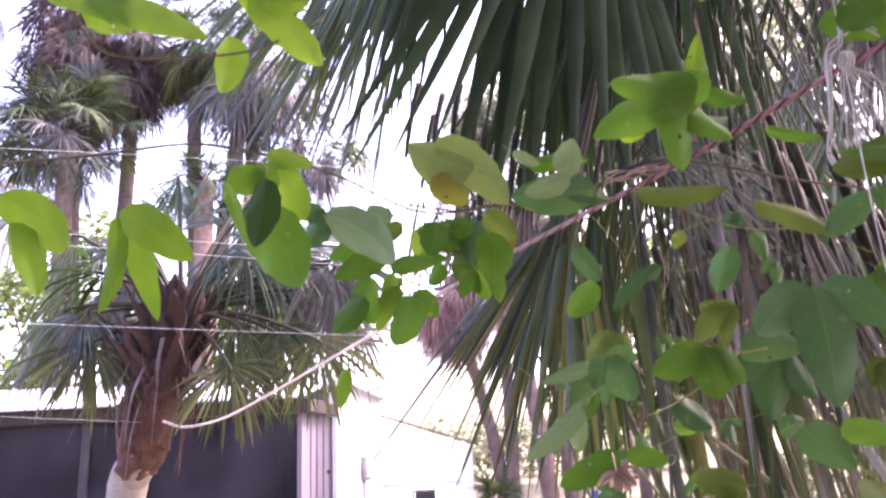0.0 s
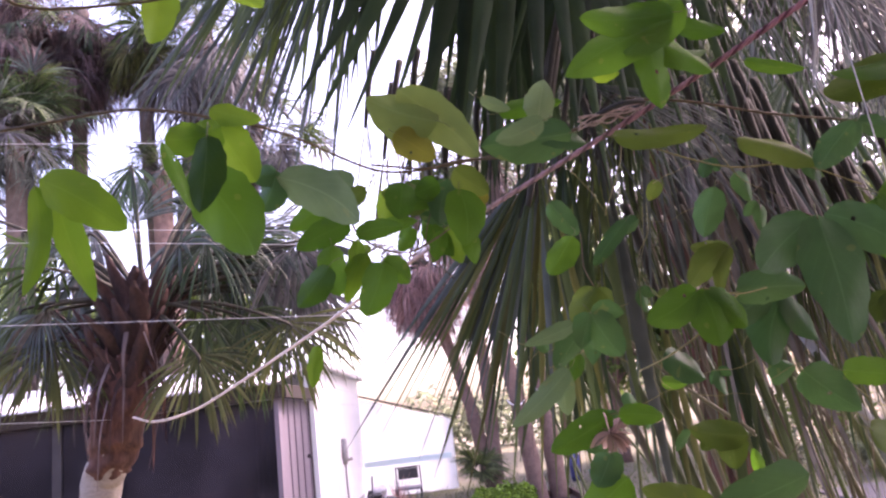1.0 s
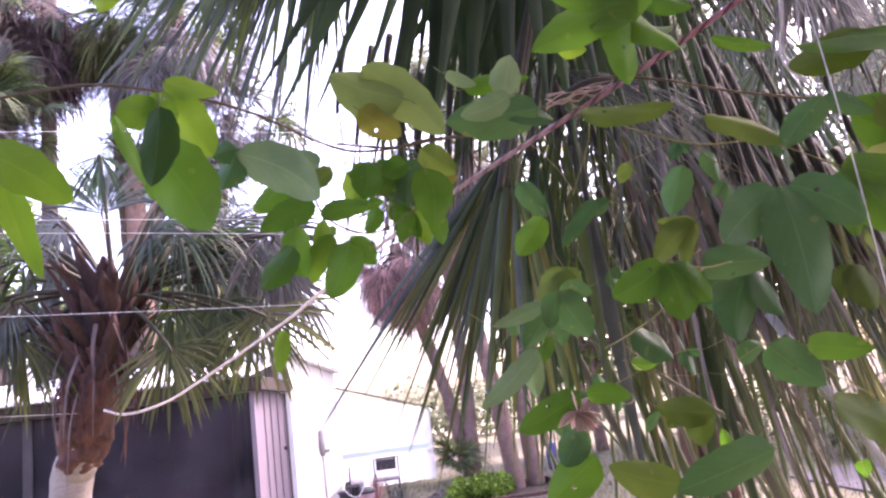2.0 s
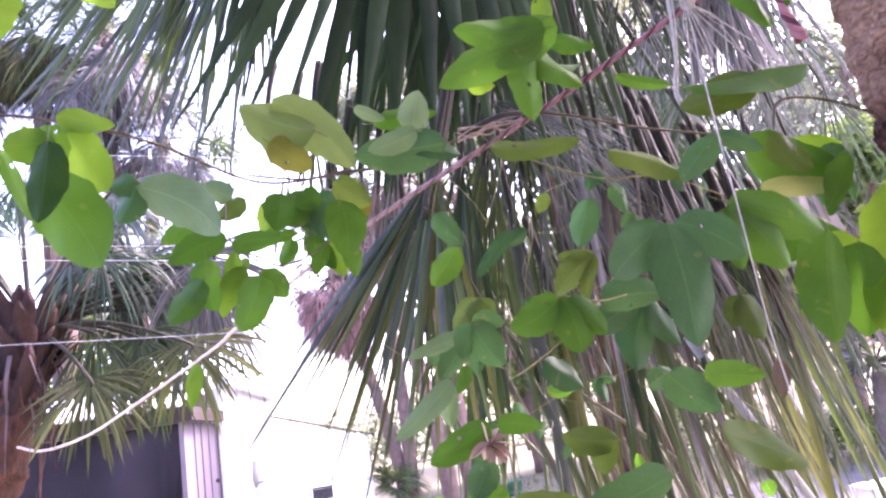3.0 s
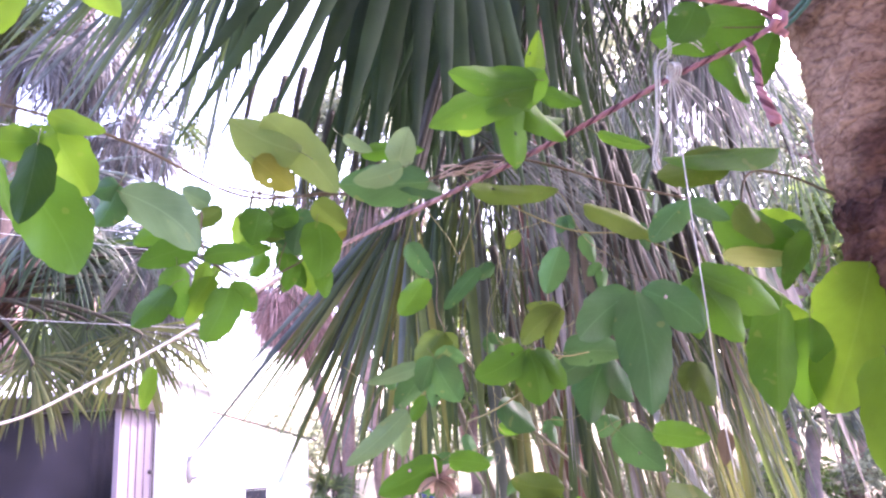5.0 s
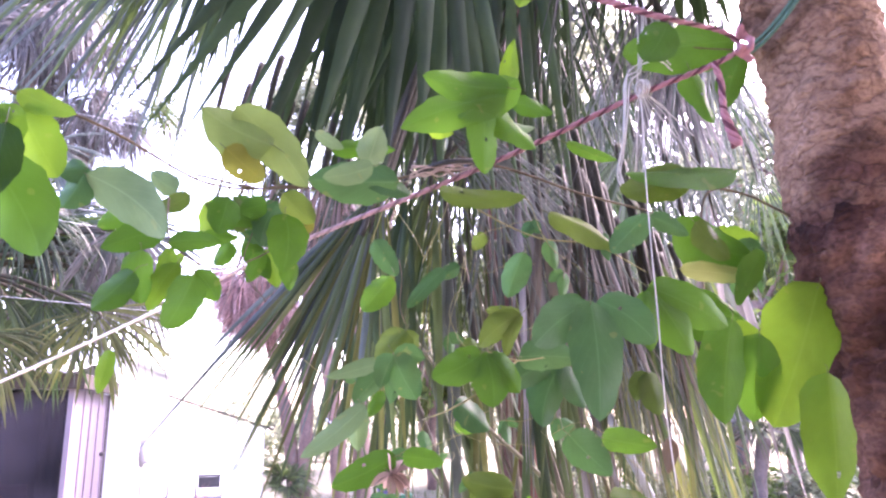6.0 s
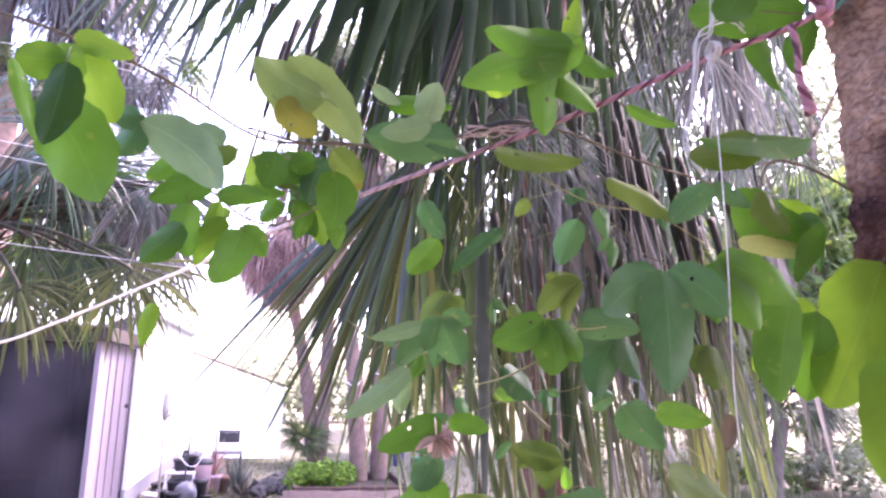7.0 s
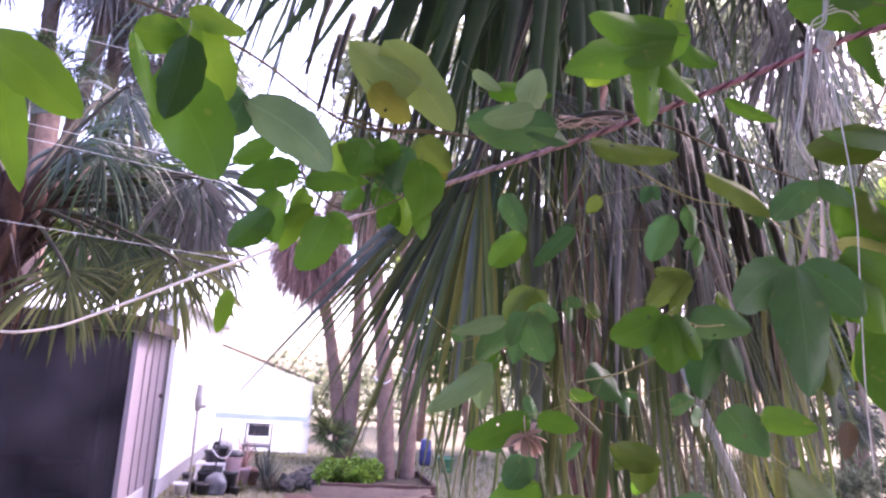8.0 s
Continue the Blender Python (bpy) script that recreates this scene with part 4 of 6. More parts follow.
back_palm((-6.853, 18.500, 0), (-7.142, 18.000, 12.838), 0.2, 16, 34, 51, "tall fan palm with long yellow-green hanging leaves", FAN_YELLOW, 1.9)
back_palm((-9.400, 16.500, 0), (-9.250, 15.700, 9.300), 0.2, 44, 10, 52, "fan palm with dark green fans behind the porch", FAN_GREY, 2.0)
back_palm((-6.300, 17.500, 0), (-6.330, 17.000, 8.300), 0.24, 26, 6, 31, "fan palm with a small dark crown behind the porch", FAN_DARK, 1.35, TRUNK_PINK)
back_palm((-10.400, 18.500, 0), (-9.900, 17.000, 12.700), 0.22, 8, 44, 32, "tall fan palm with a thick dark brown skirt", OLD_BROWN, 2.3, tiers=2)
back_palm((-15.488, 18.000, 0), (-12.814, 17.500, 9.915), 0.2, 18, 10, 36, "fan palm with green and grey fans", size=2.6)
back_palm((-11.000, 19.000, 0), (-10.500, 17.600, 14.600), 0.2, 6, 40, 38, "tall fan palm shedding long brown leaves", OLD_BROWN, 2.4, tiers=2)
back_palm((-6.208, 20.000, 0), (-5.652, 19.000, 13.808), 0.2, 16, 14, 41, "tall fan palm with pale hanging leaves", size=2.6)
back_palm((-6.518, 21.000, 0), (-5.412, 20.000, 7.000), 0.2, 9, 3, 42, "fan palm behind the home", size=2.0)
back_palm((0.9, 15.9, 0), (-0.150, 15.712, 5.200), 0.13, 6, 60, 33, "slim palm with a purple-brown skirt on the lawn", PURPLE_LEAF, 1.6, TRUNK_PINK, tiers=2)
back_palm((0.98, 15.7, 0), (0.969, 15.912, 6.235), 0.13, 12, 40, 34, "slim palm beside its twin on the lawn", PURPLE_LEAF, 1.6, TRUNK_PINK)
for foot, top, sd in (((1.310, 11.196, 0.211), (0.672, 10.912, 4.879), 35), ((1.621, 11.296, 0.208), (1.250, 11.012, 5.457), 37)):
    bp = back_palm(foot[:2] + (0.15,), top, 0.115, 12, 10, sd, "palm with a pinkish trunk in the planter", FAN_DEAD, 1.2, TRUNK_PINK)
    ring = bmesh.new()
    q = Vector(foot[:2] + (0.15,)).lerp(Vector(top), 0.32)
    tube(ring, [q + Vector((0.135 * math.cos(a) + 0.03, 0.135 * math.sin(a), 0.05 * math.cos(2 * a))) for a in (2 * math.pi * k / 24 for k in range(25))], 0.009, 6, False)
    part("white_cord", put(ring, bp), ROOFING, bp, "white cord tied round the trunk")
rng = random.Random(8)
back_palm((-7.520, 19.082, 0), (-5.510, 18.082, 12.355), 0.2, 14, 34, 44, "tall fan palm with a long pale skirt", FAN_PALE, 2.9)
back_palm((-6.685, 21.082, 0), (-4.594, 20.082, 10.696), 0.2, 18, 22, 46, "fan palm with grey-green fans", FAN_PALE, 2.6)
back_palm((-9.500, 19.082, 0), (-8.750, 17.900, 13.700), 0.2, 4, 40, 47, "tall fan palm with a dense purple-brown skirt", OLD_BROWN, 2.3, tiers=2)
sp = thing("dwarf_palm", (0.461, 14.612, 0), "low spiky palm beside the twin trunks", "palm")
crown_leaves(sp, rng, (0.600, 14.612, 0.557), 14, lambda el: FAN_GREEN, reach=(0.35, 0.55), stalk=(0.15, 0.35), low=-10, high=70, droop=0.2)

gp = thing("dwarf_palm", (7.25, 9.6, 0), "young fan palm with pale glossy fans by the path", "palm")
gr = random.Random(61)
part("trunk", put(trunk_mesh(gr, [(7.25, 9.6, -0.05), (7.3, 9.6, 0.6), (7.45, 9.6, 1.3)], [0.11, 0.1, 0.1], 14, 0.02, 0.006), gp), TRUNK_DARK, gp)
crown_leaves(gp, gr, (7.45, 9.6, 1.45), 18, lambda el: gr.choice((FAN_PALE, FAN_GREEN, FAN_GREY)), reach=(0.5, 0.75), stalk=(0.3, 0.7), low=-25, high=70, droop=0.5)

# ---------------------------------------------------------------- large palm over the camera
rng = random.Random(2)
CROWN = (1.359, 3.082, 4.801)
P2 = thing("large_fan_palm", (1.186, 3.141, 0), "large cabbage palm whose fans hang over the vine", "palm")
part("trunk", put(trunk_mesh(rng, [(1.186, 3.141, -0.05), (1.168, 3.140, 1.895), (1.127, 3.137, 2.959), CROWN], [0.1, 0.085, 0.085, 0.12], 20, 0.03), P2), FIBRE, P2)
def hang(hub, tip, face, material, label="", **shape):
    return fan_leaf(P2, rng, CROWN, hub, tip, face, material, label, **shape)


# the great fan seen against the sky, and its neighbours
hang((0.468, 1.750, 3.568), (0.187, 1.620, 2.137), (0.1, -1, 0.1), FAN_DARK, "broad dark fan seen against the sky", n=13, spread=46, split=0.63, droop=0.015, ragged=0.03, slim=0.62)
hang((0.133, 2.000, 3.735), (-0.173, 1.900, 2.606), (0.1, -1, 0.1), FAN_DARK, n=8, spread=13, split=0.7, droop=0.03, ragged=0.15, slim=0.8)
hang((0.076, 2.300, 3.980), (-0.380, 2.200, 2.715), (-0.2, -1, 0.2), FAN_DARK, n=11, spread=16, split=0.6, droop=0.06, slim=1.0, ragged=0.2)
hang((-0.041, 2.419, 4.054), (-0.593, 2.321, 2.772), (-0.2, -1, 0.2), FAN_GREEN, n=24, spread=44, split=0.55, droop=0.12, slim=1.0, ragged=0.25)
hang((-0.167, 2.519, 4.105), (-0.770, 2.420, 2.923), (-0.2, -1, 0.2), FAN_GREEN, n=17, spread=38, split=0.55, droop=0.12, slim=1.0, ragged=0.2)
hang((-0.169, 2.706, 4.226), (-0.651, 2.620, 2.990), (0.2, -1, 0.2), FAN_GREEN, n=28, spread=50, split=0.55, droop=0.15, slim=1.0, ragged=0.25)
hang((0.845, 2.100, 3.897), (0.607, 2.000, 2.344), (0.1, -1, 0.1), FAN_DARK, n=14, spread=34, split=0.62, droop=0.05, ragged=0.12)
hang((0.644, 2.774, 4.021), (0.428, 2.730, 2.436), (-0.1, -1, 0.1), FAN_DARK, n=16, spread=26, split=0.55, droop=0.03, ragged=0.15)
hang((0.069, 2.400, 3.938), (-0.499, 2.300, 2.684), (-0.2, -1, 0.2), FAN_GREEN, n=20, spread=20, split=0.55, droop=0.05, slim=1.0, ragged=0.22)
hang((-0.065, 2.562, 3.946), (-0.722, 2.468, 2.671), (-0.2, -1, 0.2), FAN_GREY, n=28, spread=36, split=0.55, droop=0.06, slim=1.0, ragged=0.22)
hang((1.340, 2.085, 3.197), (1.114, 1.987, 2.148), (0.1, -1, 0.2), FAN_PALE, n=16, spread=30, split=0.2, droop=0.1, slim=0.5, ragged=0.3)
hang((1.003, 2.022, 3.241), (0.988, 1.974, 2.451), (0.1, -1, 0.2), FAN_PALE, n=14, spread=34, split=0.2, droop=0.1, slim=0.5, ragged=0.3)
hang((1.242, 1.973, 3.039), (1.357, 1.925, 2.362), (0.1, -1, 0.2), FAN_PALE, n=14, spread=40, split=0.2, droop=0.15, slim=0.5, ragged=0.3)
hang((0.475, 2.421, 4.069), (0.500, 2.325, 2.410), (0.1, -1, 0.1), FAN_DARK, n=17, spread=46, split=0.6, droop=0.2)
# dry strips that hang behind the leaf cluster
for k in range(15):
    u = (k + 0.5) / 15
    hub = Vector((-0.130, 2.550, 2.720)).lerp(Vector((0.330, 2.400, 2.440)), u) + Vector((rng.uniform(-0.05, 0.05), rng.uniform(-0.1, 0.3), rng.uniform(-0.1, 0.1)))
    fan_leaf(P2, rng, hub + Vector((0.05, 0.1, 0.3)), hub, hub + Vector((-0.06 + rng.uniform(-0.06, 0.06), rng.uniform(-0.05, 0.05), -rng.uniform(0.42, 0.62))), (rng.uniform(-0.4, 0.4), -1, 0.2),
             rng.choice((STRAW, FAN_DEAD, FAN_GREY, FAN_DARK, FAN_YELLOW)), n=rng.randint(6, 9), spread=rng.uniform(16, 30), split=0.3, droop=0.12, ragged=0.35, slim=0.7)
# fan hanging to the lower left
hang((0.310, 1.750, 2.235), (0.036, 1.605, 1.515), (-0.3, -1, 0.4), FAN_GREEN, "slate green fan with yellow-green tips", n=17, spread=50, split=0.36, droop=0.05, ragged=0.2, slim=0.85)
hang((0.330, 1.790, 2.255), (0.030, 1.640, 1.560), (-0.3, -1, 0.4), FAN_GREY, n=13, spread=44, split=0.4, droop=0.07, ragged=0.3, slim=0.8)
hang((0.345, 1.850, 2.270), (0.130, 1.720, 1.480), (-0.3, -1, 0.4), FAN_YELLOW, n=14, spread=42, split=0.36, droop=0.06, ragged=0.25, slim=0.85)
hang((0.300, 1.800, 2.215), (-0.055, 1.665, 1.650), (-0.3, -1, 0.4), FAN_YELLOW, n=7, spread=22, split=0.4, droop=0.05, ragged=0.25, slim=0.8)
hang((0.308, 2.100, 2.208), (0.168, 2.000, 1.478), (-0.2, -1, 0.3), FAN_DARK, n=12, spread=32, split=0.4, droop=0.06, ragged=0.2, slim=0.6)
hang((0.540, 2.623, 3.904), (0.320, 2.579, 2.343), (0.1, -1, 0.1), FAN_DARK, n=14, spread=20, split=0.6, droop=0.03, ragged=0.1)
hang((0.492, 2.237, 2.471), (0.220, 2.138, 1.640), (-0.3, -1, 0.4), FAN_DARK, n=9, spread=30, split=0.5, droop=0.12, ragged=0.4, slim=0.9)
hang((0.598, 2.337, 2.521), (0.290, 2.238, 1.640), (-0.2, -1, 0.3), FAN_GREEN, n=9, spread=34, split=0.5, droop=0.15, ragged=0.4, slim=0.9)
hang((0.643, 2.487, 2.559), (0.388, 2.388, 1.622), (-0.1, -1, 0.3), FAN_YELLOW, n=11, spread=36, split=0.15, droop=0.06, ragged=0.2, slim=0.85)
hang((0.780, 2.637, 2.606), (0.602, 2.539, 1.517), (0.1, -1, 0.3), FAN_GREEN, n=9, spread=34, split=0.15, droop=0.08, ragged=0.25, slim=0.85)
hang((0.669, 2.437, 2.567), (0.560, 2.339, 1.634), (0, -1, 0.3), FAN_GREY, n=12, spread=46, split=0.15, droop=0.2, slim=0.8, ragged=0.25)
hang((0.809, 2.537, 2.688), (0.824, 2.439, 1.664), (0, -1, 0.3), FAN_GREEN, n=12, spread=50, split=0.15, droop=0.2, slim=0.8, ragged=0.25)
# arching grey fans to the right
hang((0.548, 2.007, 2.530), (1.100, 1.909, 2.148), (0, -0.9, 0.6), FAN_GREY, n=26, spread=70, split=0.3, droop=0.45, slim=0.7, ragged=0.2)
hang((0.718, 2.207, 2.636), (1.334, 2.110, 1.978), (0, -0.9, 0.6), FAN_GREY, n=24, spread=50, split=0.3, droop=0.4, slim=0.7, ragged=0.2)
hang((0.820, 2.307, 2.615), (0.998, 2.209, 1.784), (0.2, -1, 0.5), FAN_GREY, n=26, spread=60, split=0.4, droop=0.2)
hang((1.037, 2.408, 2.494), (1.330, 2.311, 1.437), (0.2, -1, 0.5), FAN_GREY, n=26, spread=50, split=0.15, droop=0.15, slim=0.6, ragged=0.3)
hang((1.299, 2.708, 2.546), (1.796, 2.612, 1.335), (0.3, -1, 0.5), FAN_GREEN, n=34, spread=56, split=0.12, droop=0.15, slim=0.5, ragged=0.35)
hang((0.805, 2.607, 2.830), (0.713, 2.509, 1.852), (0.2, -1, 0.5), FAN_GREEN, n=16, spread=60, split=0.15, droop=0.2, slim=0.8, ragged=0.25)
hang((1.788, 3.009, 3.011), (1.583, 2.911, 1.805), (0.2, -1, 0.5), FAN_DARK, n=24, spread=80, split=0.45, droop=0.2)
# pale fans at the upper right
hang((1.145, 2.382, 3.655), (0.904, 2.286, 2.272), (0.2, -1, 0.2), FAN_DARK, n=24, spread=60, split=0.35, droop=0.2, slim=0.6, ragged=0.25)
hang((1.294, 2.184, 3.404), (1.084, 2.087, 2.238), (0.2, -1, 0.2), FAN_DARK, n=22, spread=50, split=0.3, droop=0.2, slim=0.6, ragged=0.25)
hang((1.814, 2.484, 3.616), (1.523, 2.388, 2.172), (0.2, -1, 0.2), FAN_GREY, n=24, spread=70, split=0.3, droop=0.2, slim=0.6, ragged=0.25)
hang((1.000, 2.680, 3.951), (0.760, 2.585, 2.411), (0.1, -1, 0.2), FAN_DARK, n=22, spread=70, split=0.5, droop=0.2)
hang((1.372, 1.974, 2.873), (1.327, 1.925, 2.214), (0.2, -1, 0.2), FAN_GREY, n=12, spread=40, split=0.3, droop=0.3)
hang((1.797, 2.300, 3.393), (1.515, 2.200, 2.649), (0.2, -1, 0.3), FAN_GREY, n=16, spread=50, split=0.45, droop=0.12, ragged=0.2)
hang((1.373, 2.000, 2.951), (1.343, 1.950, 2.454), (0.1, -1, 0.3), FAN_PALE, n=14, spread=46, split=0.5, droop=0.1, ragged=0.2)
hang((1.385, 2.100, 2.860), (1.440, 2.050, 2.480), (0.1, -1, 0.2), FAN_PALE, n=16, spread=78, split=0.6, droop=0.08, ragged=0.15)
# the dense inner skirt
for k in range(28):
    hub = Vector((1.913, 3.485, 3.817)) + Vector((rng.uniform(-0.9, 1.0), rng.uniform(-0.2, 0.7), rng.uniform(-1.0, 0.5)))
    fan_leaf(P2, rng, hub + Vector((0.02, 0.12, 0.3)), hub, hub + Vector((rng.uniform(-0.25, 0.35), rng.uniform(-0.2, 0.2), -rng.uniform(0.8, 1.1))), (rng.uniform(-0.4, 0.4), -1, 0.2),
             rng.choice((FAN_PALE, FAN_DARK, FAN_GREY, FAN_GREY)), n=22, spread=rng.uniform(60, 110), split=0.25, droop=0.3, slim=0.6, ragged=0.25)
# broad old blades that hang to the ground between the canes
for k in range(21):
    u = (k + rng.random()) / 21
    hub = Vector((0.56 + 1.0 * u, rng.uniform(2.2, 3.0), rng.uniform(1.9, 2.45) - 0.15 * u))
    fan_leaf(P2, rng, hub + Vector((-0.02, 0.1, 0.35)), hub, hub + Vector((rng.uniform(-0.12, 0.1) + 0.22 * u, rng.uniform(-0.1, 0.1), -rng.uniform(0.8, 1.25))), (rng.uniform(-0.6, 0.6), -1, 0.2),
             rng.choice((FAN_GREY, FAN_GREEN, STRAW, FAN_GREEN, FAN_YELLOW, FAN_DARK)), n=rng.randint(2, 4), spread=rng.uniform(9, 15), split=0.45, droop=0.1, ragged=0.3, slim=0.9)
# dry strands that lean out beside the canes
for k in range(44):
    u = (k + rng.random()) / 44
    hub = Vector((1.000, 2.050, 2.060)).lerp(Vector((1.440, 2.120, 1.830)), u) + Vector((rng.uniform(-0.05, 0.05), rng.uniform(-0.1, 0.3), rng.uniform(-0.1, 0.25)))
    fan_leaf(P2, rng, hub + Vector((0.02, 0.12, 0.3)), hub, hub + Vector((rng.uniform(-0.02, 0.16), rng.uniform(-0.1, 0.1), -rng.uniform(0.55, 0.85))), (rng.uniform(-0.5, 0.5), -1, 0.2),
             rng.choice((STRAW, STRAW, FAN_GREEN, FAN_YELLOW, FAN_GREY)), n=rng.randint(5, 9), spread=rng.uniform(12, 26), split=0.15, droop=0.15, ragged=0.4, slim=0.6)
# long narrow blades that hang down before the canes
for k in range(26):
    u = 0.12 + 0.88 * (k + rng.random()) / 26
    hub = Vector((0.635, 2.137, 2.273)).lerp(Vector((1.560, 2.138, 2.370)), u) + Vector((0, rng.uniform(-0.15, 0.5), rng.uniform(-0.3, 0.15)))
    lean = rng.uniform(-0.05, 0.1) + 0.2 * u
    fan_leaf(P2, rng, hub + Vector((0.02, 0.12, 0.3)), hub, hub + Vector((lean, rng.uniform(-0.1, 0.1), -rng.uniform(0.6, 1.0))), (rng.uniform(-0.5, 0.5), -1, 0.2),
             rng.choice((FAN_YELLOW, FAN_GREEN, STRAW, FAN_GREY, FAN_PALE) if u < 0.55 else (FAN_GREEN, FAN_DARK, FAN_PALE, FAN_GREY)), n=rng.randint(4, 7), spread=rng.uniform(16, 28), split=0.4, droop=0.12, ragged=0.35, slim=0.8)
# more crown fans overhead, added to shade what hangs below
crown_leaves(P2, rng, CROWN, 26, lambda el: FAN_DARK if el > 0 else FAN_GREEN, reach=(0.8, 1.05), stalk=(0.7, 1.3), low=5, high=60, split=0.6)

# ---------------------------------------------------------------- canes under the palm
rng = random.Random(3)
clump = thing("cane_clump", (0.831, 2.988, 0), "dense clump of tall green and dry canes", "bamboo")
left, right = Vector((0.433, 2.687, 1.312)), Vector((1.950, 2.738, 1.317))
for k in range(40):
    u = rng.random() ** 0.8 if k < 28 else rng.uniform(0.5, 1.0)
    x = left.x + (right.x - left.x) * u
    y = left.y + rng.uniform(-0.3, 1.3)
    lean = rng.gauss(-0.22 if u > 0.35 else 0.02, 0.13)
    top = rng.uniform(1.7, 2.35)
    pts = [Vector((x - lean * 0.9, y, -0.03)), Vector((x - lean * 0.3, y + rng.uniform(-0.05, 0.05), top * 0.4)), Vector((x + lean * 0.2, y + rng.uniform(-0.1, 0.1), top * 0.7)), Vector((x + lean, y + rng.uniform(-0.15, 0.15), top))]
    pts[0].x, pts[3].x = x - lean, x + lean * 1.1
    pts[1:3] = [pts[1], pts[1].lerp(pts[2], 0.5), pts[2], pts[2].lerp(pts[3], 0.5)]
    for q in pts[1:-1]:
        q.x += rng.gauss(0, 0.018)
        q.y += rng.gauss(0, 0.02)
    line = spline(pts, 5)
    r = rng.uniform(0.004, 0.013) if k < 28 else rng.uniform(0.009, 0.018)
    bm = tube(bmesh.new(), line, [r * (1.08 if j % 4 == 0 else 1.0) * (1 - 0.5 * j / len(line)) for j in range(len(line))], 6)
    part("cane", put(bm, clump), rng.choice((CANE, CANE, CANE, CANE, CANE, CANE_DRY, CANE_DRY, CANE_DRY, CANE_PALE)), clump)

# thick old stems that lean across the clump
for k in range(8):
    u = rng.random()
    base = Vector((0.997, 2.461, 0)).lerp(Vector((1.546, 2.512, 0)), u) + Vector((0, rng.uniform(-0.1, 0.4), -0.03))
    top = base + Vector((-rng.uniform(0.25, 0.6), rng.uniform(0.0, 0.3), rng.uniform(1.9, 2.5)))
    line = spline([base, base.lerp(top, 0.45) + Vector((0.06, 0, 0)), top], 8)
    bm = tube(bmesh.new(), line, [0.024 * (1 - 0.5 * j / len(line)) * (1.06 if j % 4 == 0 else 1.0) for j in range(len(line))], 8)
    part("old_stem", put(bm, clump), rng.choice((CANE, CANE_DRY)), clump)

# leaning grey pole in the clump
gp = bmesh.new()
high, low = Vector((1.059, 2.140, 1.760)), Vector((1.285, 2.191, 1.368))
tube(gp, [high + (low - high) * (high.z / (high.z - low.z)), low, high], 0.0135, 10)
single("leaning_pole", gp, CANE_GREY, "smooth grey pole leaning in the canes", "pole")

# ---------------------------------------------------------------- near trunk, rope and string
def corky(name, dark, mid, pale, gaps, fibre=None):
    """Old palm bark: soft corky lumps in uneven rows with fine cracks and slow stains."""
    m, n, l, p = shader(name)
    coords = n.new("ShaderNodeTexCoord").outputs["Object"]
    bend = n.new("ShaderNodeTexNoise")
    bend.inputs["Scale"].default_value, bend.inputs["Detail"].default_value = 16.0, 4.0
    l.new(coords, bend.inputs["Vector"])
    warp = n.new("ShaderNodeVectorMath")
    warp.operation = "MULTIPLY_ADD"
    warp.inputs[1].default_value = (0.07, 0.07, 0.05)
    l.new(bend.outputs["Color"], warp.inputs[0])
    l.new(coords, warp.inputs[2])
    mp = n.new("ShaderNodeMapping")
    mp.inputs["Scale"].default_value = (1.0, 1.0, 2.0)
    l.new(warp.outputs[0], mp.inputs["Vector"])
    cells = n.new("ShaderNodeTexVoronoi")
    cells.feature = "DISTANCE_TO_EDGE"
    cells.inputs["Scale"].default_value = 21.0
    l.new(mp.outputs[0], cells.inputs["Vector"])
    crack = ramp(n, l, cells.outputs["Distance"], [(0.0, (0.5, 0.44, 0.43)), (gaps, (0.86, 0.84, 0.83)), (0.45, (1.06, 1.05, 1.04))])
    c = ramp(n, l, noise_tex(n, l, 7.0, 6.0), [(0.36, dark), (0.47, mid), (0.64, pale)])
    if fibre:
        # the bark wears off in patches over the old fibre lower on the trunk
        part_z = n.new("ShaderNodeSeparateXYZ")
        l.new(coords, part_z.inputs[0])
        patchy = n.new("ShaderNodeMath")
        patchy.operation = "MULTIPLY_ADD"
        patchy.inputs[1].default_value = 0.5
        l.new(noise_tex(n, l, 9.0, 5.0), patchy.inputs[0])
        l.new(part_z.outputs["Z"], patchy.inputs[2])
        worn = n.new("ShaderNodeMapRange")
        worn.inputs["From Min"].default_value, worn.inputs["From Max"].default_value = 2.31, 2.21
        l.new(patchy.outputs[0], worn.inputs["Value"])
        c = mix(n, l, worn.outputs["Result"], c, fibre)
    fine = noise_tex(n, l, 110.0, 5.0, (1, 1, 1.4))
    c = mix(n, l, 0.6, c, crack, "MULTIPLY")
    c = mix(n, l, 0.65, c, ramp(n, l, fine, [(0.33, (0.5, 0.45, 0.44)), (0.5, (0.95, 0.92, 0.9)), (0.66, (1.2, 1.18, 1.15))]), "MULTIPLY")
    l.new(c, p.inputs["Base Color"])
    p.inputs["Roughness"].default_value, p.inputs["Specular IOR Level"].default_value = 0.95, 0.15
    bump(n, l, p, mix(n, l, 0.5, crack, fine), 1.0, 0.012)
    return m


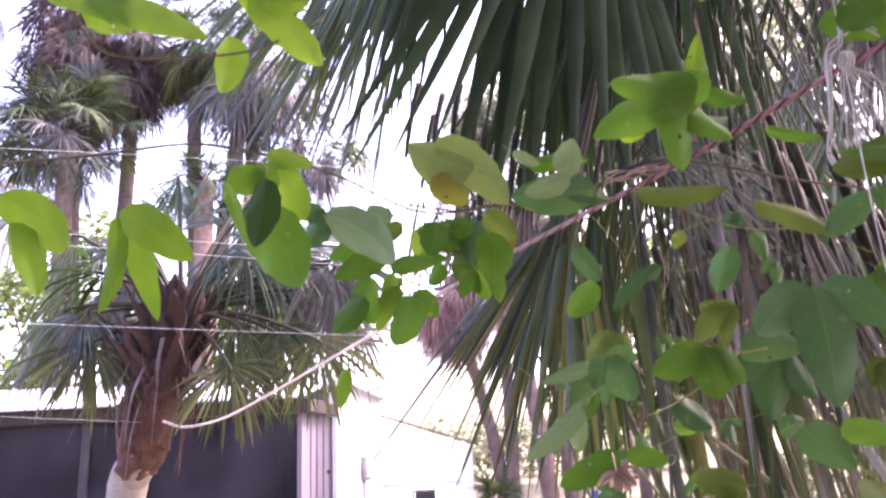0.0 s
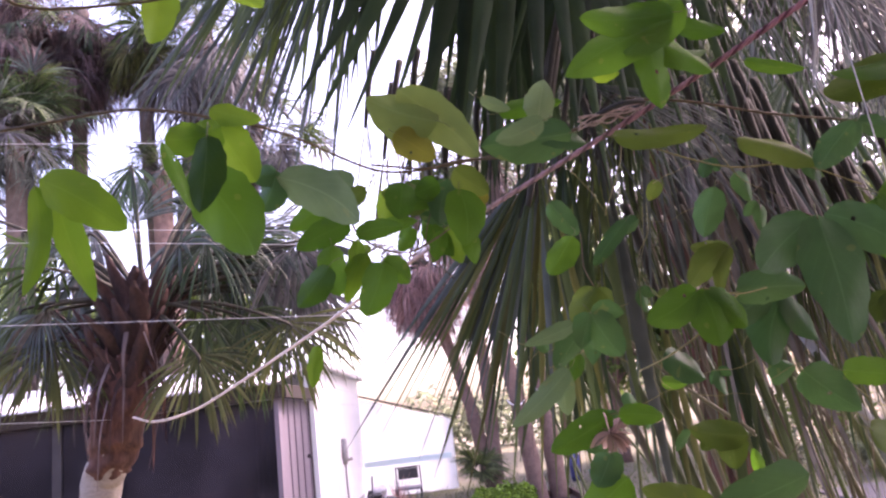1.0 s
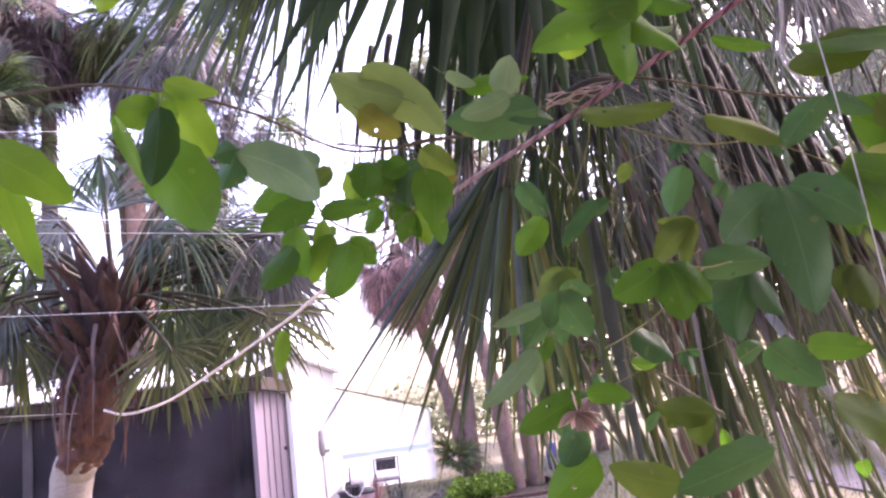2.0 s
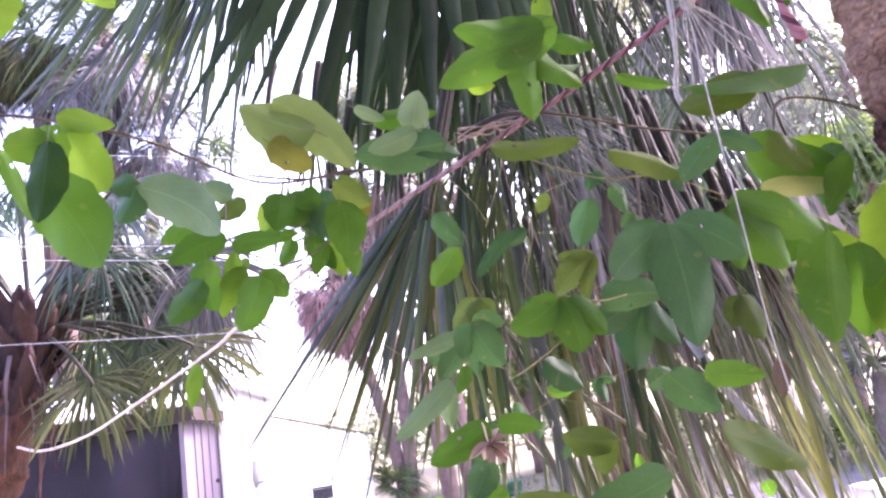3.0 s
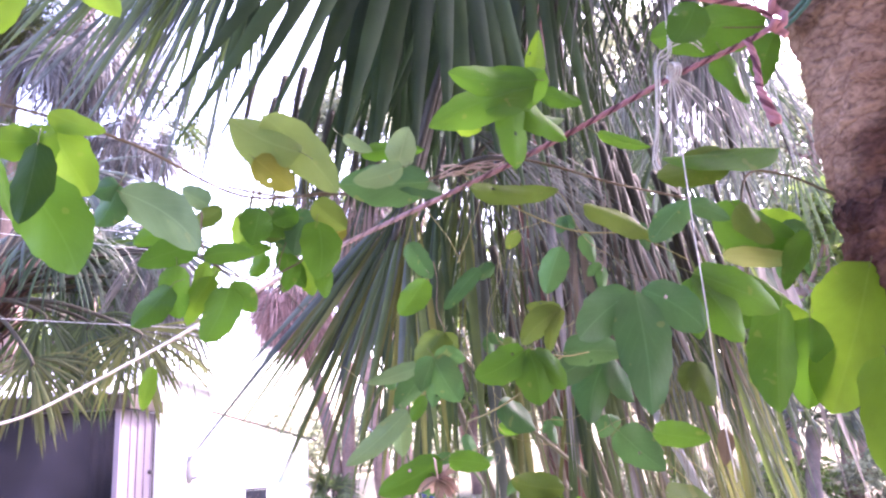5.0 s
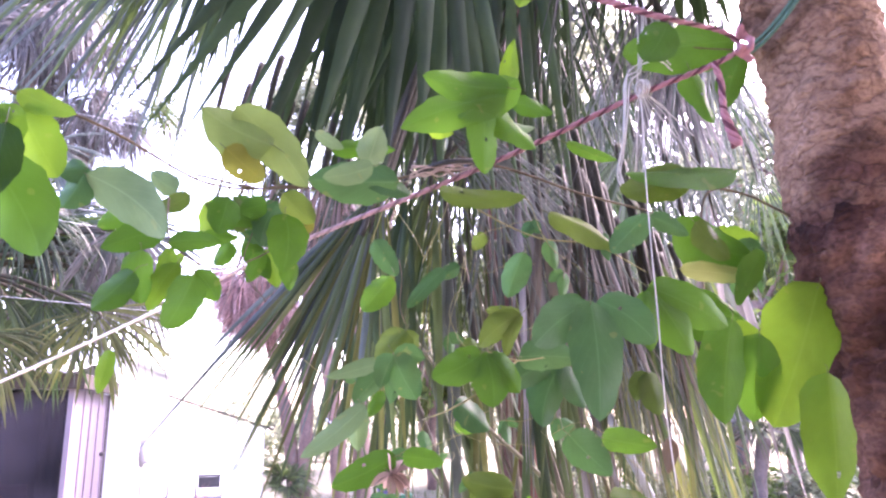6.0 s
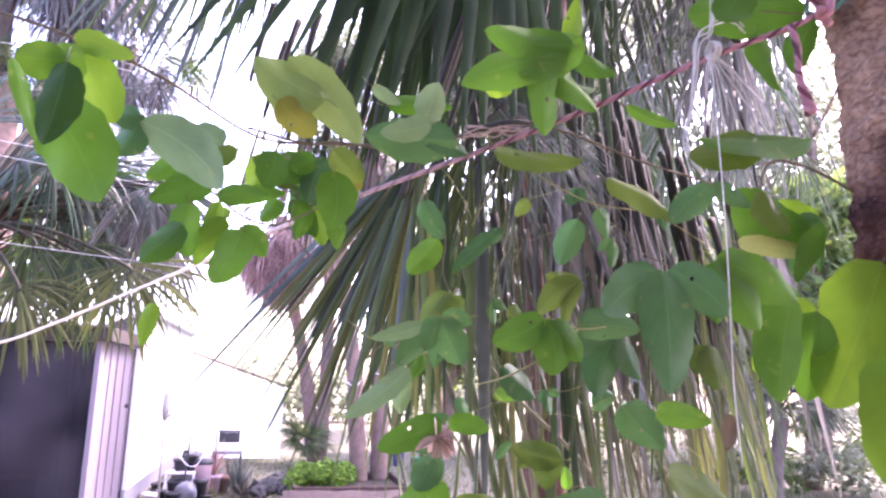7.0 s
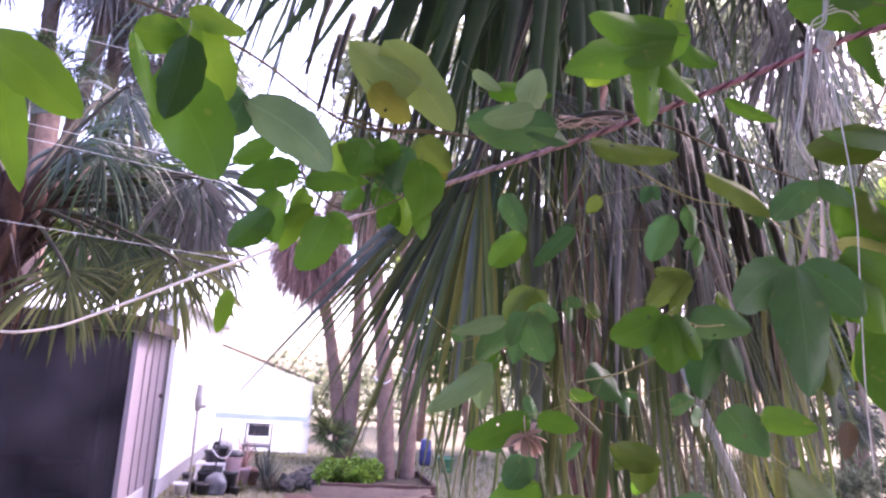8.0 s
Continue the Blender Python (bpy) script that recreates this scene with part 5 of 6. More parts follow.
BARK = corky("near_bark", (0.1, 0.06, 0.047), (0.25, 0.165, 0.125), (0.36, 0.255, 0.2), 0.12, (0.1, 0.052, 0.045))
OLD_FIBRE = corky("old_fibre", (0.028, 0.014, 0.013), (0.085, 0.042, 0.037), (0.2, 0.115, 0.095), 0.2)
rng = random.Random(4)
NT = thing("near_palm", (1.106, 1.028, 0), "rough brown palm trunk with a rope tied round it", "palm")
knee = [(0.958, 0.985, 2.382), (0.974, 0.983, 2.164), (1.000, 0.983, 1.964), (1.028, 0.993, 1.854), (1.062, 1.005, 1.746), (1.087, 1.016, 1.647), (1.118, 1.028, 1.560)]
hi_pt, lo_pt = Vector(knee[0]), Vector(knee[-1])
slope = (hi_pt - Vector(knee[2])) / (hi_pt.z - knee[2][2])
head = hi_pt + slope * (3.4 - hi_pt.z)
foot = Vector((lo_pt.x + 0.06, lo_pt.y, -0.05))
line = spline([head, hi_pt.lerp(head, 0.5)] + knee + [lo_pt.lerp(foot, 0.5), foot], 22)


def gnarl(bm, tall, deep, below=None):
    """Pushes the skin in and out: blocks, pits and a slow swell."""
    bm.normal_update()
    for v in bm.verts:
        s = Vector((v.co.x, v.co.y, v.co.z * tall)) * 24
        h = noise.noise(s) * 0.009 + abs(noise.noise(s * 1.9)) * 0.012 + noise.noise(s * 4.1) * 0.004 + noise.noise(v.co * 5) * 0.01
        pit = max(0.0, noise.noise(s * 0.8 + Vector((7, 3, 1))) - 0.35) * 0.05
        v.co += v.normal * (h * deep - pit)
    return bm


def dense(bm, cuts):
    bmesh.ops.subdivide_edges(bm, edges=[e for e in bm.edges if abs((e.verts[0].co - e.verts[1].co).z) > 0.012], cuts=cuts)
    return bm


bm = gnarl(dense(tube(bmesh.new(), line, 0.1, 64), 2), 1.5, 1.0)
part("trunk", put(bm, NT), BARK, NT)
edge = [k for k, q in enumerate(line) if q.z < knee[2][2] + 0.015]
low = line[edge[0]:]
bm = dense(tube(bmesh.new(), low, [0.1 + 0.009 * min(1.0, k / 8) for k in range(len(low))], 64), 2)
for v in bm.verts:
    if v.co.z > low[0].z - 0.05:
        v.co.z += noise.noise(v.co * 16) * 0.035 + noise.noise(v.co * 50) * 0.012
gnarl(bm, 0.9, 1.25)
part("fibre_sleeve", put(bm, NT), OLD_FIBRE, NT, "dark reddish brown fibrous sleeve")
# crown out of view, added on the trunk to shade the near leaves
crown_leaves(NT, random.Random(14), head, 30, lambda el: FAN_DARK if el > 0 else FAN_GREEN, reach=(0.8, 1.0), stalk=(0.6, 1.2), low=-2, high=55, split=0.6)

def rope_skin(name, near_tone, far_tone):
    """Sun-bleached rope: red by the trunk, faded to white towards the far palm."""
    m, n, l, p = shader(name)
    sep = n.new("ShaderNodeSeparateXYZ")
    l.new(n.new("ShaderNodeNewGeometry").outputs["Position"], sep.inputs[0])
    mr = n.new("ShaderNodeMapRange")
    mr.inputs[1].default_value, mr.inputs[2].default_value = 0.95, 1.9
    l.new(sep.outputs["Y"], mr.inputs[0])
    c = mix(n, l, mr.outputs[0], near_tone, far_tone)
    c = mix(n, l, 0.5, c, ramp(n, l, noise_tex(n, l, 90, 3), [(0.35, (0.6, 0.5, 0.5)), (0.65, (1.1, 1.0, 1.0))]), "MULTIPLY")
    l.new(c, p.inputs["Base Color"])
    p.inputs["Roughness"].default_value = 0.8
    return m


ROPE = rope_skin("rope", (0.33, 0.165, 0.205), (0.85, 0.8, 0.76))
ROPE_DARK = rope_skin("rope_dark", (0.1, 0.03, 0.05), (0.8, 0.74, 0.7))


def taper(n):
    """The worn rope is pulled thin by the trunk and has loosened further on."""
    return [0.58 + 0.42 * max(0.0, min(1.0, 2.4 * k / n - 1.2)) for k in range(n)]


def twisted(bm, points, radius, strand, phase, pitch=0.034):
    """One strand of a laid rope."""
    line = spline(points, 60)
    dist, out = 0.0, []
    up = Vector((0, 0, 1))
    for i, q in enumerate(line):
        if i:
            dist += (q - line[i - 1]).length
        d = (line[min(i + 1, len(line) - 1)] - line[max(i - 1, 0)]).normalized()
        s = d.cross(up).normalized()
        t = s.cross(d)
        a = 2 * math.pi * dist / pitch + phase
        out.append(q + (s * math.cos(a) + t * math.sin(a)) * radius * taper(len(line))[i])
    return tube(bm, out, [strand * w for w in taper(len(out))], 6)


def rope(points, r, label, name="rope"):
    ob = thing(name, points[0], label, "rope")
    for k in range(3):
        part("strand", put(twisted(bmesh.new(), points, r * 0.52, r * 0.55, k * 2.094), ob), ROPE if k else ROPE_DARK, ob)
    return ob


MAIN = [(0.689, 0.837, 2.174), (0.631, 0.835, 2.140), (0.550, 0.872, 2.110), (0.484, 0.922, 2.085), (0.420, 0.970, 2.060), (0.324, 1.019, 2.021), (0.216, 1.108, 1.989), (0.099, 1.251, 1.964),
        (-0.049, 1.558, 1.953), (-0.254, 2.071, 1.950), (-0.425, 2.683, 1.991), (-0.814, 3.182, 1.892), (-1.206, 3.682, 1.806), (-1.520, 3.981, 1.781), (-1.703, 4.130, 1.823)]
rope(MAIN, 0.0068, "red and white braided rope strung between two palms")
rope([(0.689, 0.837, 2.176), (0.659, 0.837, 2.197), (0.587, 0.835, 2.203), (0.522, 0.854, 2.226), (0.394, 0.903, 2.293)], 0.0062, "red braided rope leading up from the trunk")
rope([(0.632, 0.829, 2.142), (0.636, 0.825, 2.108), (0.634, 0.823, 2.067), (0.643, 0.824, 2.040), (0.649, 0.823, 2.019)], 0.0082, "loose hanging end of the red rope")
knot = bmesh.new()
c = Vector((0.683, 0.832, 2.172))
tube(knot, [c + Vector((0.009 * math.cos(k * 0.9), -0.004 + 0.008 * math.sin(k * 1.7), 0.011 * math.sin(k * 0.9) + 0.004 * k - 0.02)) for k in range(14)], 0.0055, 8)
single("rope_knot", knot, ROPE, "red rope knot against the trunk", "knot")
gcol = bmesh.new()
ctr = hi_pt + slope * (c.z + 0.3 - hi_pt.z)
for dz in (0.0, 0.011):
    tube(gcol, [ctr + Vector((0.114 * math.cos(a), 0.114 * math.sin(a), dz + 0.2 * math.cos(a))) for a in (2 * math.pi * k / 40 for k in range(41))], 0.0036, 8, False)
GREENROPE = plain("green_cord", (0.03, 0.09, 0.07), (0.06, 0.16, 0.12), 0.7, 30, 150)
part("green_cord", put(gcol, NT), GREENROPE, NT, "green cord wound round the trunk")

STRING = plain("white_string", (0.36, 0.37, 0.36), (0.54, 0.54, 0.53), 0.7, 30, 150)
st = bmesh.new()
tube(st, spline([(0.539, 0.858, 2.266), (0.533, 0.857, 2.160), (0.528, 0.856, 2.121), (0.530, 0.855, 2.093), (0.478, 0.774, 1.962), (0.446, 0.723, 1.853), (0.447, 0.723, 1.780), (0.447, 0.723, 1.677), (0.452, 0.723, 1.595)], 8), 0.0007, 6)
# loose doubled strands that come down to the rope, wrap it and hang beside it
for k in range(3):
    off = Vector((0.0022 * math.cos(2.1 * k), 0.0022 * math.sin(2.1 * k), 0.004 * k))
    tube(st, spline([Vector(q) + off * (1 + 0.6 * math.sin(1.7 * n + k)) for n, q in enumerate(((0.548, 0.857, 2.227), (0.544, 0.857, 2.192), (0.536, 0.857, 2.153), (0.530, 0.854, 2.128), (0.513, 0.857, 2.112), (0.507, 0.858, 2.071), (0.499, 0.859, 2.015), (0.491, 0.860, 1.975), (0.501, 0.861, 1.950), (0.515, 0.862, 1.936)))], 6), 0.0011, 6)
    tube(st, spline([Vector(q) + off for q in ((0.532, 0.853, 2.140), (0.555, 0.856, 2.150), (0.572, 0.857, 2.147), (0.583, 0.858, 2.138))], 6), 0.0011, 6)
    tube(st, [Vector((0.531 + 0.004 * k, 0.857 + 0.011 * math.cos(a), 2.106 + 0.011 * math.sin(a))) for a in (2 * math.pi * q / 16 for q in range(17))], 0.0014, 6, False)
hung = thing("hanging_string", (0.529, 0.855, 2.102), "frayed white string tied to the rope", "string")
part("cord", put(st, hung), STRING, hung)
srng = random.Random(31)
knot_at = Vector((0.529, 0.855, 2.102))
for k in range(14):
    end = Vector((0.505, 0.863, 1.965)).lerp(Vector((0.629, 0.867, 2.004)), srng.random()) + Vector((0, srng.uniform(-0.02, 0.02), srng.uniform(-0.02, 0.05)))
    mid = knot_at.lerp(end, 0.5) + Vector((srng.gauss(0, 0.006), srng.gauss(0, 0.006), 0.008))
    part("strand", put(tube(bmesh.new(), spline([knot_at, mid, end], 5), srng.uniform(0.0004, 0.0007), 4), hung), STRING, hung)

WIRE = plain("clothes_wire", (0.5, 0.52, 0.52), (0.7, 0.7, 0.7), 0.4, 20, 100, 0.1)
for q in ([(-3.123, 3.684, 3.431), (-1.312, 3.578, 3.188), (-0.087, 3.482, 2.993)], [(-3.083, 3.684, 2.940), (-1.568, 3.578, 2.745), (-0.410, 3.482, 2.581)],
          [(-3.078, 3.684, 2.878), (-1.569, 3.578, 2.677), (-0.416, 3.482, 2.507)], [(-3.039, 3.684, 2.413), (-1.529, 3.479, 2.253), (-0.315, 3.283, 2.123)], [(-3.083, 3.785, 1.932), (-2.233, 3.783, 1.856), (-1.828, 4.130, 1.824)]):
    w = bmesh.new()
    tube(w, spline(q, 4), 0.0013, 5)
    single("clothes_wire", w, WIRE, "thin pale wire strung across the yard", "wire", "wires across the yard")

# strap and twine that hold the vine to the rope
STRAP = plain("black_strap", (0.01, 0.01, 0.01), (0.03, 0.03, 0.03), 0.6, 20, 90)
TWINE = plain("twine", (0.3, 0.22, 0.2), (0.5, 0.4, 0.36), 0.8, 20, 90)
tie = thing("strap_tie", (0.302, 1.026, 2.028), "black strap and pinkish twine tied round the rope", "tie")
bm = bmesh.new()
for dy in (0.0, 0.008):
    tube(bm, spline([(0.258, 1.036, 2.026), (0.284, 1.016, 2.034), (0.310, 1.006, 2.037), (0.338, 1.017, 2.042), (0.331, 1.037, 2.041)], 6), 0.004 - dy * 0.2, 6)
part("strap", put(bm, tie), STRAP, tie)
trng = random.Random(17)
for k in range(6):
    q0, q1 = Vector((0.243, 1.025, 2.020)), Vector((0.340, 1.027, 2.034))
    pts = [q0.lerp(q1, u) + Vector((0, trng.uniform(-0.01, 0.01), trng.uniform(-0.009, 0.009))) for u in (0, 0.25, 0.5, 0.75, 1)]
    part("twine", put(tube(bmesh.new(), spline(pts, 5), 0.0012, 5), tie), TWINE, tie)

# ---------------------------------------------------------------- the vine
VINE = thing("climbing_vine", (0.236, 1.031, 1.971), "climbing vine with three-lobed green leaves along the rope", "vine")
vrng = random.Random(9)


def blade(bm, uv, base, tip, width, cup, bend, yaw):
    """One lobe: an ovate blade with a pointed end, folded a little along its midrib, its edge slightly wavy."""
    base, tip = Vector(base), Vector(tip)
    axis = tip - base
    L = axis.length
    axis.normalize()
    side = axis.cross(Vector((0, 1, 0))).normalized()
    face = side.cross(axis).normalized()
    if face.y > 0:
        face = -face
    side = (side * math.cos(yaw) + face * math.sin(yaw)).normalized()
    face = side.cross(axis).normalized()
    ns, nc = 20, 5
    holes = {(vrng.randrange(4, 16), vrng.randrange(1, 9)) for _ in range(vrng.choice((0, 0, 0, 0, 0, 1)))}
    wave = vrng.uniform(0, 6)
    point = vrng.uniform(0.56, 0.78)
    skew = vrng.uniform(-0.25, 0.25)
    rows = []
    for i in range(ns + 1):
        u = i / ns
        half = width / 2 * 1.06 * (u / 0.4) ** (0.67 * point) * ((1 - u) / 0.6) ** point
        half = max(half, 0.0004)
        c = base + axis * L * u + face * bend * L * (4 * u * (1 - u)) * 0.3 + side * skew * L * u * (1 - u)
        row = []
        for j in range(-nc, nc + 1):
            s = j / nc
            lift = cup * abs(s) ** 1.3 * half + 0.12 * half * math.sin(8 * u + wave + 2 * s) * abs(s)
            ragged = 1.0 + 0.035 * math.sin(23 * u + wave) * abs(s) + 0.02 * math.sin(41 * u + 2 * wave) * abs(s)
            row.append((bm.verts.new(c + side * half * s * ragged + face * lift), (0.5 + 0.5 * s, u)))
        rows.append(row)
    for i, (a, b) in enumerate(zip(rows, rows[1:])):
        for j in range(2 * nc):
            if (i, j) in holes:
                continue
            quad = (a[j], a[j + 1], b[j + 1], b[j])
            f = bm.faces.new([q[0] for q in quad])
            for loop, q in zip(f.loops, quad):
                loop[uv].uv = q[1]


def vine_leaf(material, lobes, yaw=None, cup=None):
    bm = bmesh.new()
    uv = bm.loops.layers.uv.new("UVMap")
    if len(lobes) == 1 and material in (DEEP, OLIVE) and vrng.random() < 0.3:
        # side lobes of a three-lobed leaf
        base, tip, width = Vector(lobes[0][0]), Vector(lobes[0][1]), lobes[0][2]
        for turn in ((-1, 1), (-1,), (1,))[vrng.randrange(3)]:
            way = Matrix.Rotation(turn * vrng.uniform(0.6, 1.0), 3, "Y") @ (tip - base)
            lobes = lobes + [(tuple(base), tuple(base + way * vrng.uniform(0.55, 0.8) + Vector((0, vrng.uniform(-0.006, 0.012), 0))), width * vrng.uniform(0.6, 0.85))]
    for base, tip, width in lobes:
        blade(bm, uv, base, tip, width, vrng.uniform(0.1, 0.45) if cup is None else cup, vrng.uniform(-0.25, 0.25), vrng.uniform(-0.5, 0.5) if yaw is None else yaw)
    leaf = part("leaf", put(bm, VINE), material, VINE)
    base, tip = Vector(lobes[0][0]), Vector(lobes[0][1])
    back = (base - tip).normalized()
    far = base + (back + Vector((vrng.uniform(-0.5, 0.5), 0.5, vrng.uniform(0.0, 0.8)))).normalized() * vrng.uniform(0.01, 0.022)
    bm = tube(bmesh.new(), spline([base + (tip - base) * 0.04, base + back * 0.008, far], 4), 0.0006, 5)
    part("leaf_stalk", put(bm, VINE), LEAF_STALK, leaf)
    return leaf


def stem(points, r0, r1, material=STEM, name="stem"):
    line = spline(points, 8)
    if material == TENDRIL:
        r0, r1 = r0 * 0.65, r1 * 0.65
    bm = tube(bmesh.new(), line, [r0 + (r1 - r0) * k / len(line) for k in range(len(line))], 6)
    return part(name, put(bm, VINE), material, VINE)


# overlapped lobe, its shade carried by the dark green
vine_leaf(SHADED_GREEN, [((-0.192, 0.735, 1.937), (-0.202, 0.735, 1.859), 0.037)], yaw=0.2, cup=0.25)
vine_leaf(GREEN, [((-0.241, 0.750, 1.942), (-0.213, 0.750, 1.866), 0.017)], yaw=-0.8)
vine_leaf(GREEN, [((-0.218, 0.765, 1.916), (-0.155, 0.750, 1.816), 0.063)], yaw=0.1)
vine_leaf(BRIGHT, [((-0.247, 0.770, 1.952), (-0.199, 0.770, 1.953), 0.035), ((-0.210, 0.775, 1.972), (-0.198, 0.775, 1.924), 0.034)], yaw=0.1)
vine_leaf(BRIGHT, [((-0.208, 0.800, 1.996), (-0.152, 0.800, 1.976), 0.030)])
vine_leaf(BRIGHT, [((-0.205, 0.800, 1.980), (-0.162, 0.800, 1.907), 0.046)], yaw=0.2)
vine_leaf(DEEP, [((-0.157, 0.883, 1.948), (-0.178, 0.882, 1.899), 0.038)])
vine_leaf(PALE, [((-0.157, 0.883, 1.940), (-0.060, 0.822, 1.857), 0.050)], yaw=0.3)
vine_leaf(GREEN, [((-0.099, 1.104, 1.937), (-0.182, 1.104, 1.906), 0.041)])
vine_leaf(GREEN, [((-0.144, 1.125, 1.978), (-0.193, 1.125, 1.942), 0.032)])
vine_leaf(GREEN, [((-0.132, 1.083, 1.871), (-0.181, 1.083, 1.816), 0.046)])
vine_leaf(GREEN, [((-0.129, 1.104, 1.906), (-0.123, 1.103, 1.829), 0.042)])
vine_leaf(BRIGHT, [((-0.090, 1.114, 1.914), (-0.107, 1.114, 1.843), 0.025)])
vine_leaf(GREEN, [((-0.054, 1.083, 1.868), (-0.087, 1.082, 1.792), 0.053)])
vine_leaf(BRIGHT, [((-0.080, 1.114, 1.891), (-0.115, 1.113, 1.820), 0.033)])
vine_leaf(GREEN, [((-0.091, 1.083, 1.913), (-0.020, 1.083, 1.917), 0.029)])
vine_leaf(GREEN, [((-0.055, 1.103, 1.879), (-0.021, 1.103, 1.836), 0.034)])
vine_leaf(GREEN, [((-0.015, 1.105, 1.992), (-0.027, 1.104, 1.934), 0.047)])
vine_leaf(GREEN, [((0.040, 1.115, 1.988), (0.002, 1.115, 1.974), 0.033)])
vine_leaf(GREEN, [((-0.017, 1.135, 1.969), (0.032, 1.135, 1.963), 0.025)])
vine_leaf(GREEN, [((0.067, 1.084, 1.965), (0.067, 1.083, 1.877), 0.057)])
vine_leaf(DEEP, [((0.058, 1.136, 1.998), (0.033, 1.135, 1.928), 0.042)])
vine_leaf(GREEN, [((0.073, 1.104, 1.907), (0.078, 1.104, 1.853), 0.028)])
vine_leaf(OLIVE, [((0.062, 1.085, 1.995), (0.110, 1.084, 1.953), 0.040)])
vine_leaf(YELLOW, [((0.106, 1.115, 1.970), (0.085, 1.115, 1.941), 0.023)])
vine_leaf(GREEN, [((0.038, 1.135, 1.917), (0.017, 1.134, 1.869), 0.025)])
vine_leaf(DEEP, [((0.056, 1.145, 1.938), (0.005, 1.145, 1.947), 0.025)])
vine_leaf(OLIVE, [((0.015, 1.145, 1.956), (-0.051, 1.146, 1.993), 0.034)])
vine_leaf(PALE, [((-0.097, 1.187, 2.022), (-0.139, 1.188, 2.050), 0.035)])
vine_leaf(SAGE, [((0.045, 0.989, 2.033), (-0.050, 0.990, 2.080), 0.070), ((-0.006, 0.990, 2.087), (0.093, 0.989, 1.976), 0.058)], yaw=0.1)
vine_leaf(YELLOW, [((-0.017, 0.994, 2.026), (0.035, 0.993, 1.982), 0.041)], yaw=0.1)
vine_leaf(PALE, [((0.163, 0.903, 1.983), (0.179, 0.904, 2.037), 0.037)])
vine_leaf(PALE, [((0.097, 0.913, 2.026), (0.133, 0.913, 2.006), 0.016)])
vine_leaf(GREEN, [((0.119, 0.923, 2.007), (0.202, 0.924, 2.014), 0.024)])
vine_leaf(PALE, [((0.167, 0.884, 1.975), (0.105, 0.883, 1.955), 0.028)])
vine_leaf(DEEP, [((0.203, 0.904, 1.963), (0.089, 0.903, 1.958), 0.054)], yaw=-0.2)
vine_leaf(DEEP, [((0.158, 0.913, 1.982), (0.221, 0.914, 1.950), 0.040)])
vine_leaf(GREEN, [((0.356, 0.894, 2.105), (0.233, 0.892, 2.109), 0.051), ((0.350, 0.895, 2.095), (0.203, 0.891, 2.031), 0.056), ((0.367, 0.894, 2.120), (0.282, 0.892, 2.051), 0.056)], yaw=0.1)
vine_leaf(BRIGHT, [((0.360, 0.914, 2.103), (0.373, 0.916, 2.194), 0.030)])
vine_leaf(GREEN, [((0.323, 0.913, 2.088), (0.321, 0.912, 1.984), 0.052)])
vine_leaf(GREEN, [((0.333, 0.924, 2.089), (0.401, 0.924, 2.032), 0.058)])
vine_leaf(GREEN, [((0.368, 0.935, 2.106), (0.435, 0.936, 2.094), 0.030)])
vine_leaf(BRIGHT, [((0.252, 0.953, 2.068), (0.291, 0.954, 2.058), 0.026)])
vine_leaf(PALE, [((0.343, 0.954, 2.079), (0.414, 0.956, 2.079), 0.029)])
vine_leaf(OLIVE, [((0.276, 0.985, 1.983), (0.407, 0.987, 1.983), 0.036)])
vine_leaf(OLIVE, [((0.433, 0.967, 1.953), (0.538, 0.969, 1.907), 0.046)])
vine_leaf(DEEP, [((0.587, 0.951, 1.957), (0.519, 0.948, 1.893), 0.041)])
vine_leaf(DEEP, [((0.587, 0.951, 1.953), (0.649, 0.952, 1.927), 0.027)])
vine_leaf(GREEN, [((0.478, 0.990, 2.074), (0.562, 0.991, 2.053), 0.019)])
vine_leaf(GREEN, [((0.628, 0.801, 1.975), (0.449, 0.771, 1.946), 0.042)], yaw=0.6)
vine_leaf(OLIVE, [((0.701, 1.009, 1.965), (0.759, 1.010, 1.908), 0.053)])
vine_leaf(BRIGHT, [((0.747, 1.060, 1.936), (0.859, 1.063, 1.960), 0.065)])
vine_leaf(PALE_YELLOW, [((0.679, 1.028, 1.893), (0.819, 1.031, 1.884), 0.031)], yaw=0.1)
vine_leaf(DEEP, [((0.846, 1.042, 1.940), (0.780, 1.041, 1.856), 0.044)])
vine_leaf(GREEN, [((0.468, 0.773, 1.812), (0.569, 0.774, 1.768), 0.046), ((0.468, 0.773, 1.810), (0.518, 0.773, 1.734), 0.046), ((0.465, 0.772, 1.807), (0.465, 0.772, 1.738), 0.029)], yaw=0.1)
vine_leaf(GREEN, [((0.712, 0.958, 1.806), (0.681, 0.957, 1.654), 0.072)], yaw=0.1)
vine_leaf(BRIGHT, [((0.899, 0.985, 1.869), (0.779, 0.981, 1.648), 0.125)], yaw=0.1)
vine_leaf(BRIGHT, [((0.824, 0.912, 1.724), (0.811, 0.913, 1.545), 0.078)], yaw=0.2)
vine_leaf(GREEN, [((0.822, 1.015, 2.303), (0.597, 1.010, 2.246), 0.091)], yaw=0.1)
vine_leaf(GREEN, [((0.707, 0.992, 2.227), (0.742, 0.991, 2.130), 0.067)])
vine_leaf(GREEN, [((0.820, 0.994, 2.266), (0.771, 0.992, 2.162), 0.045)])
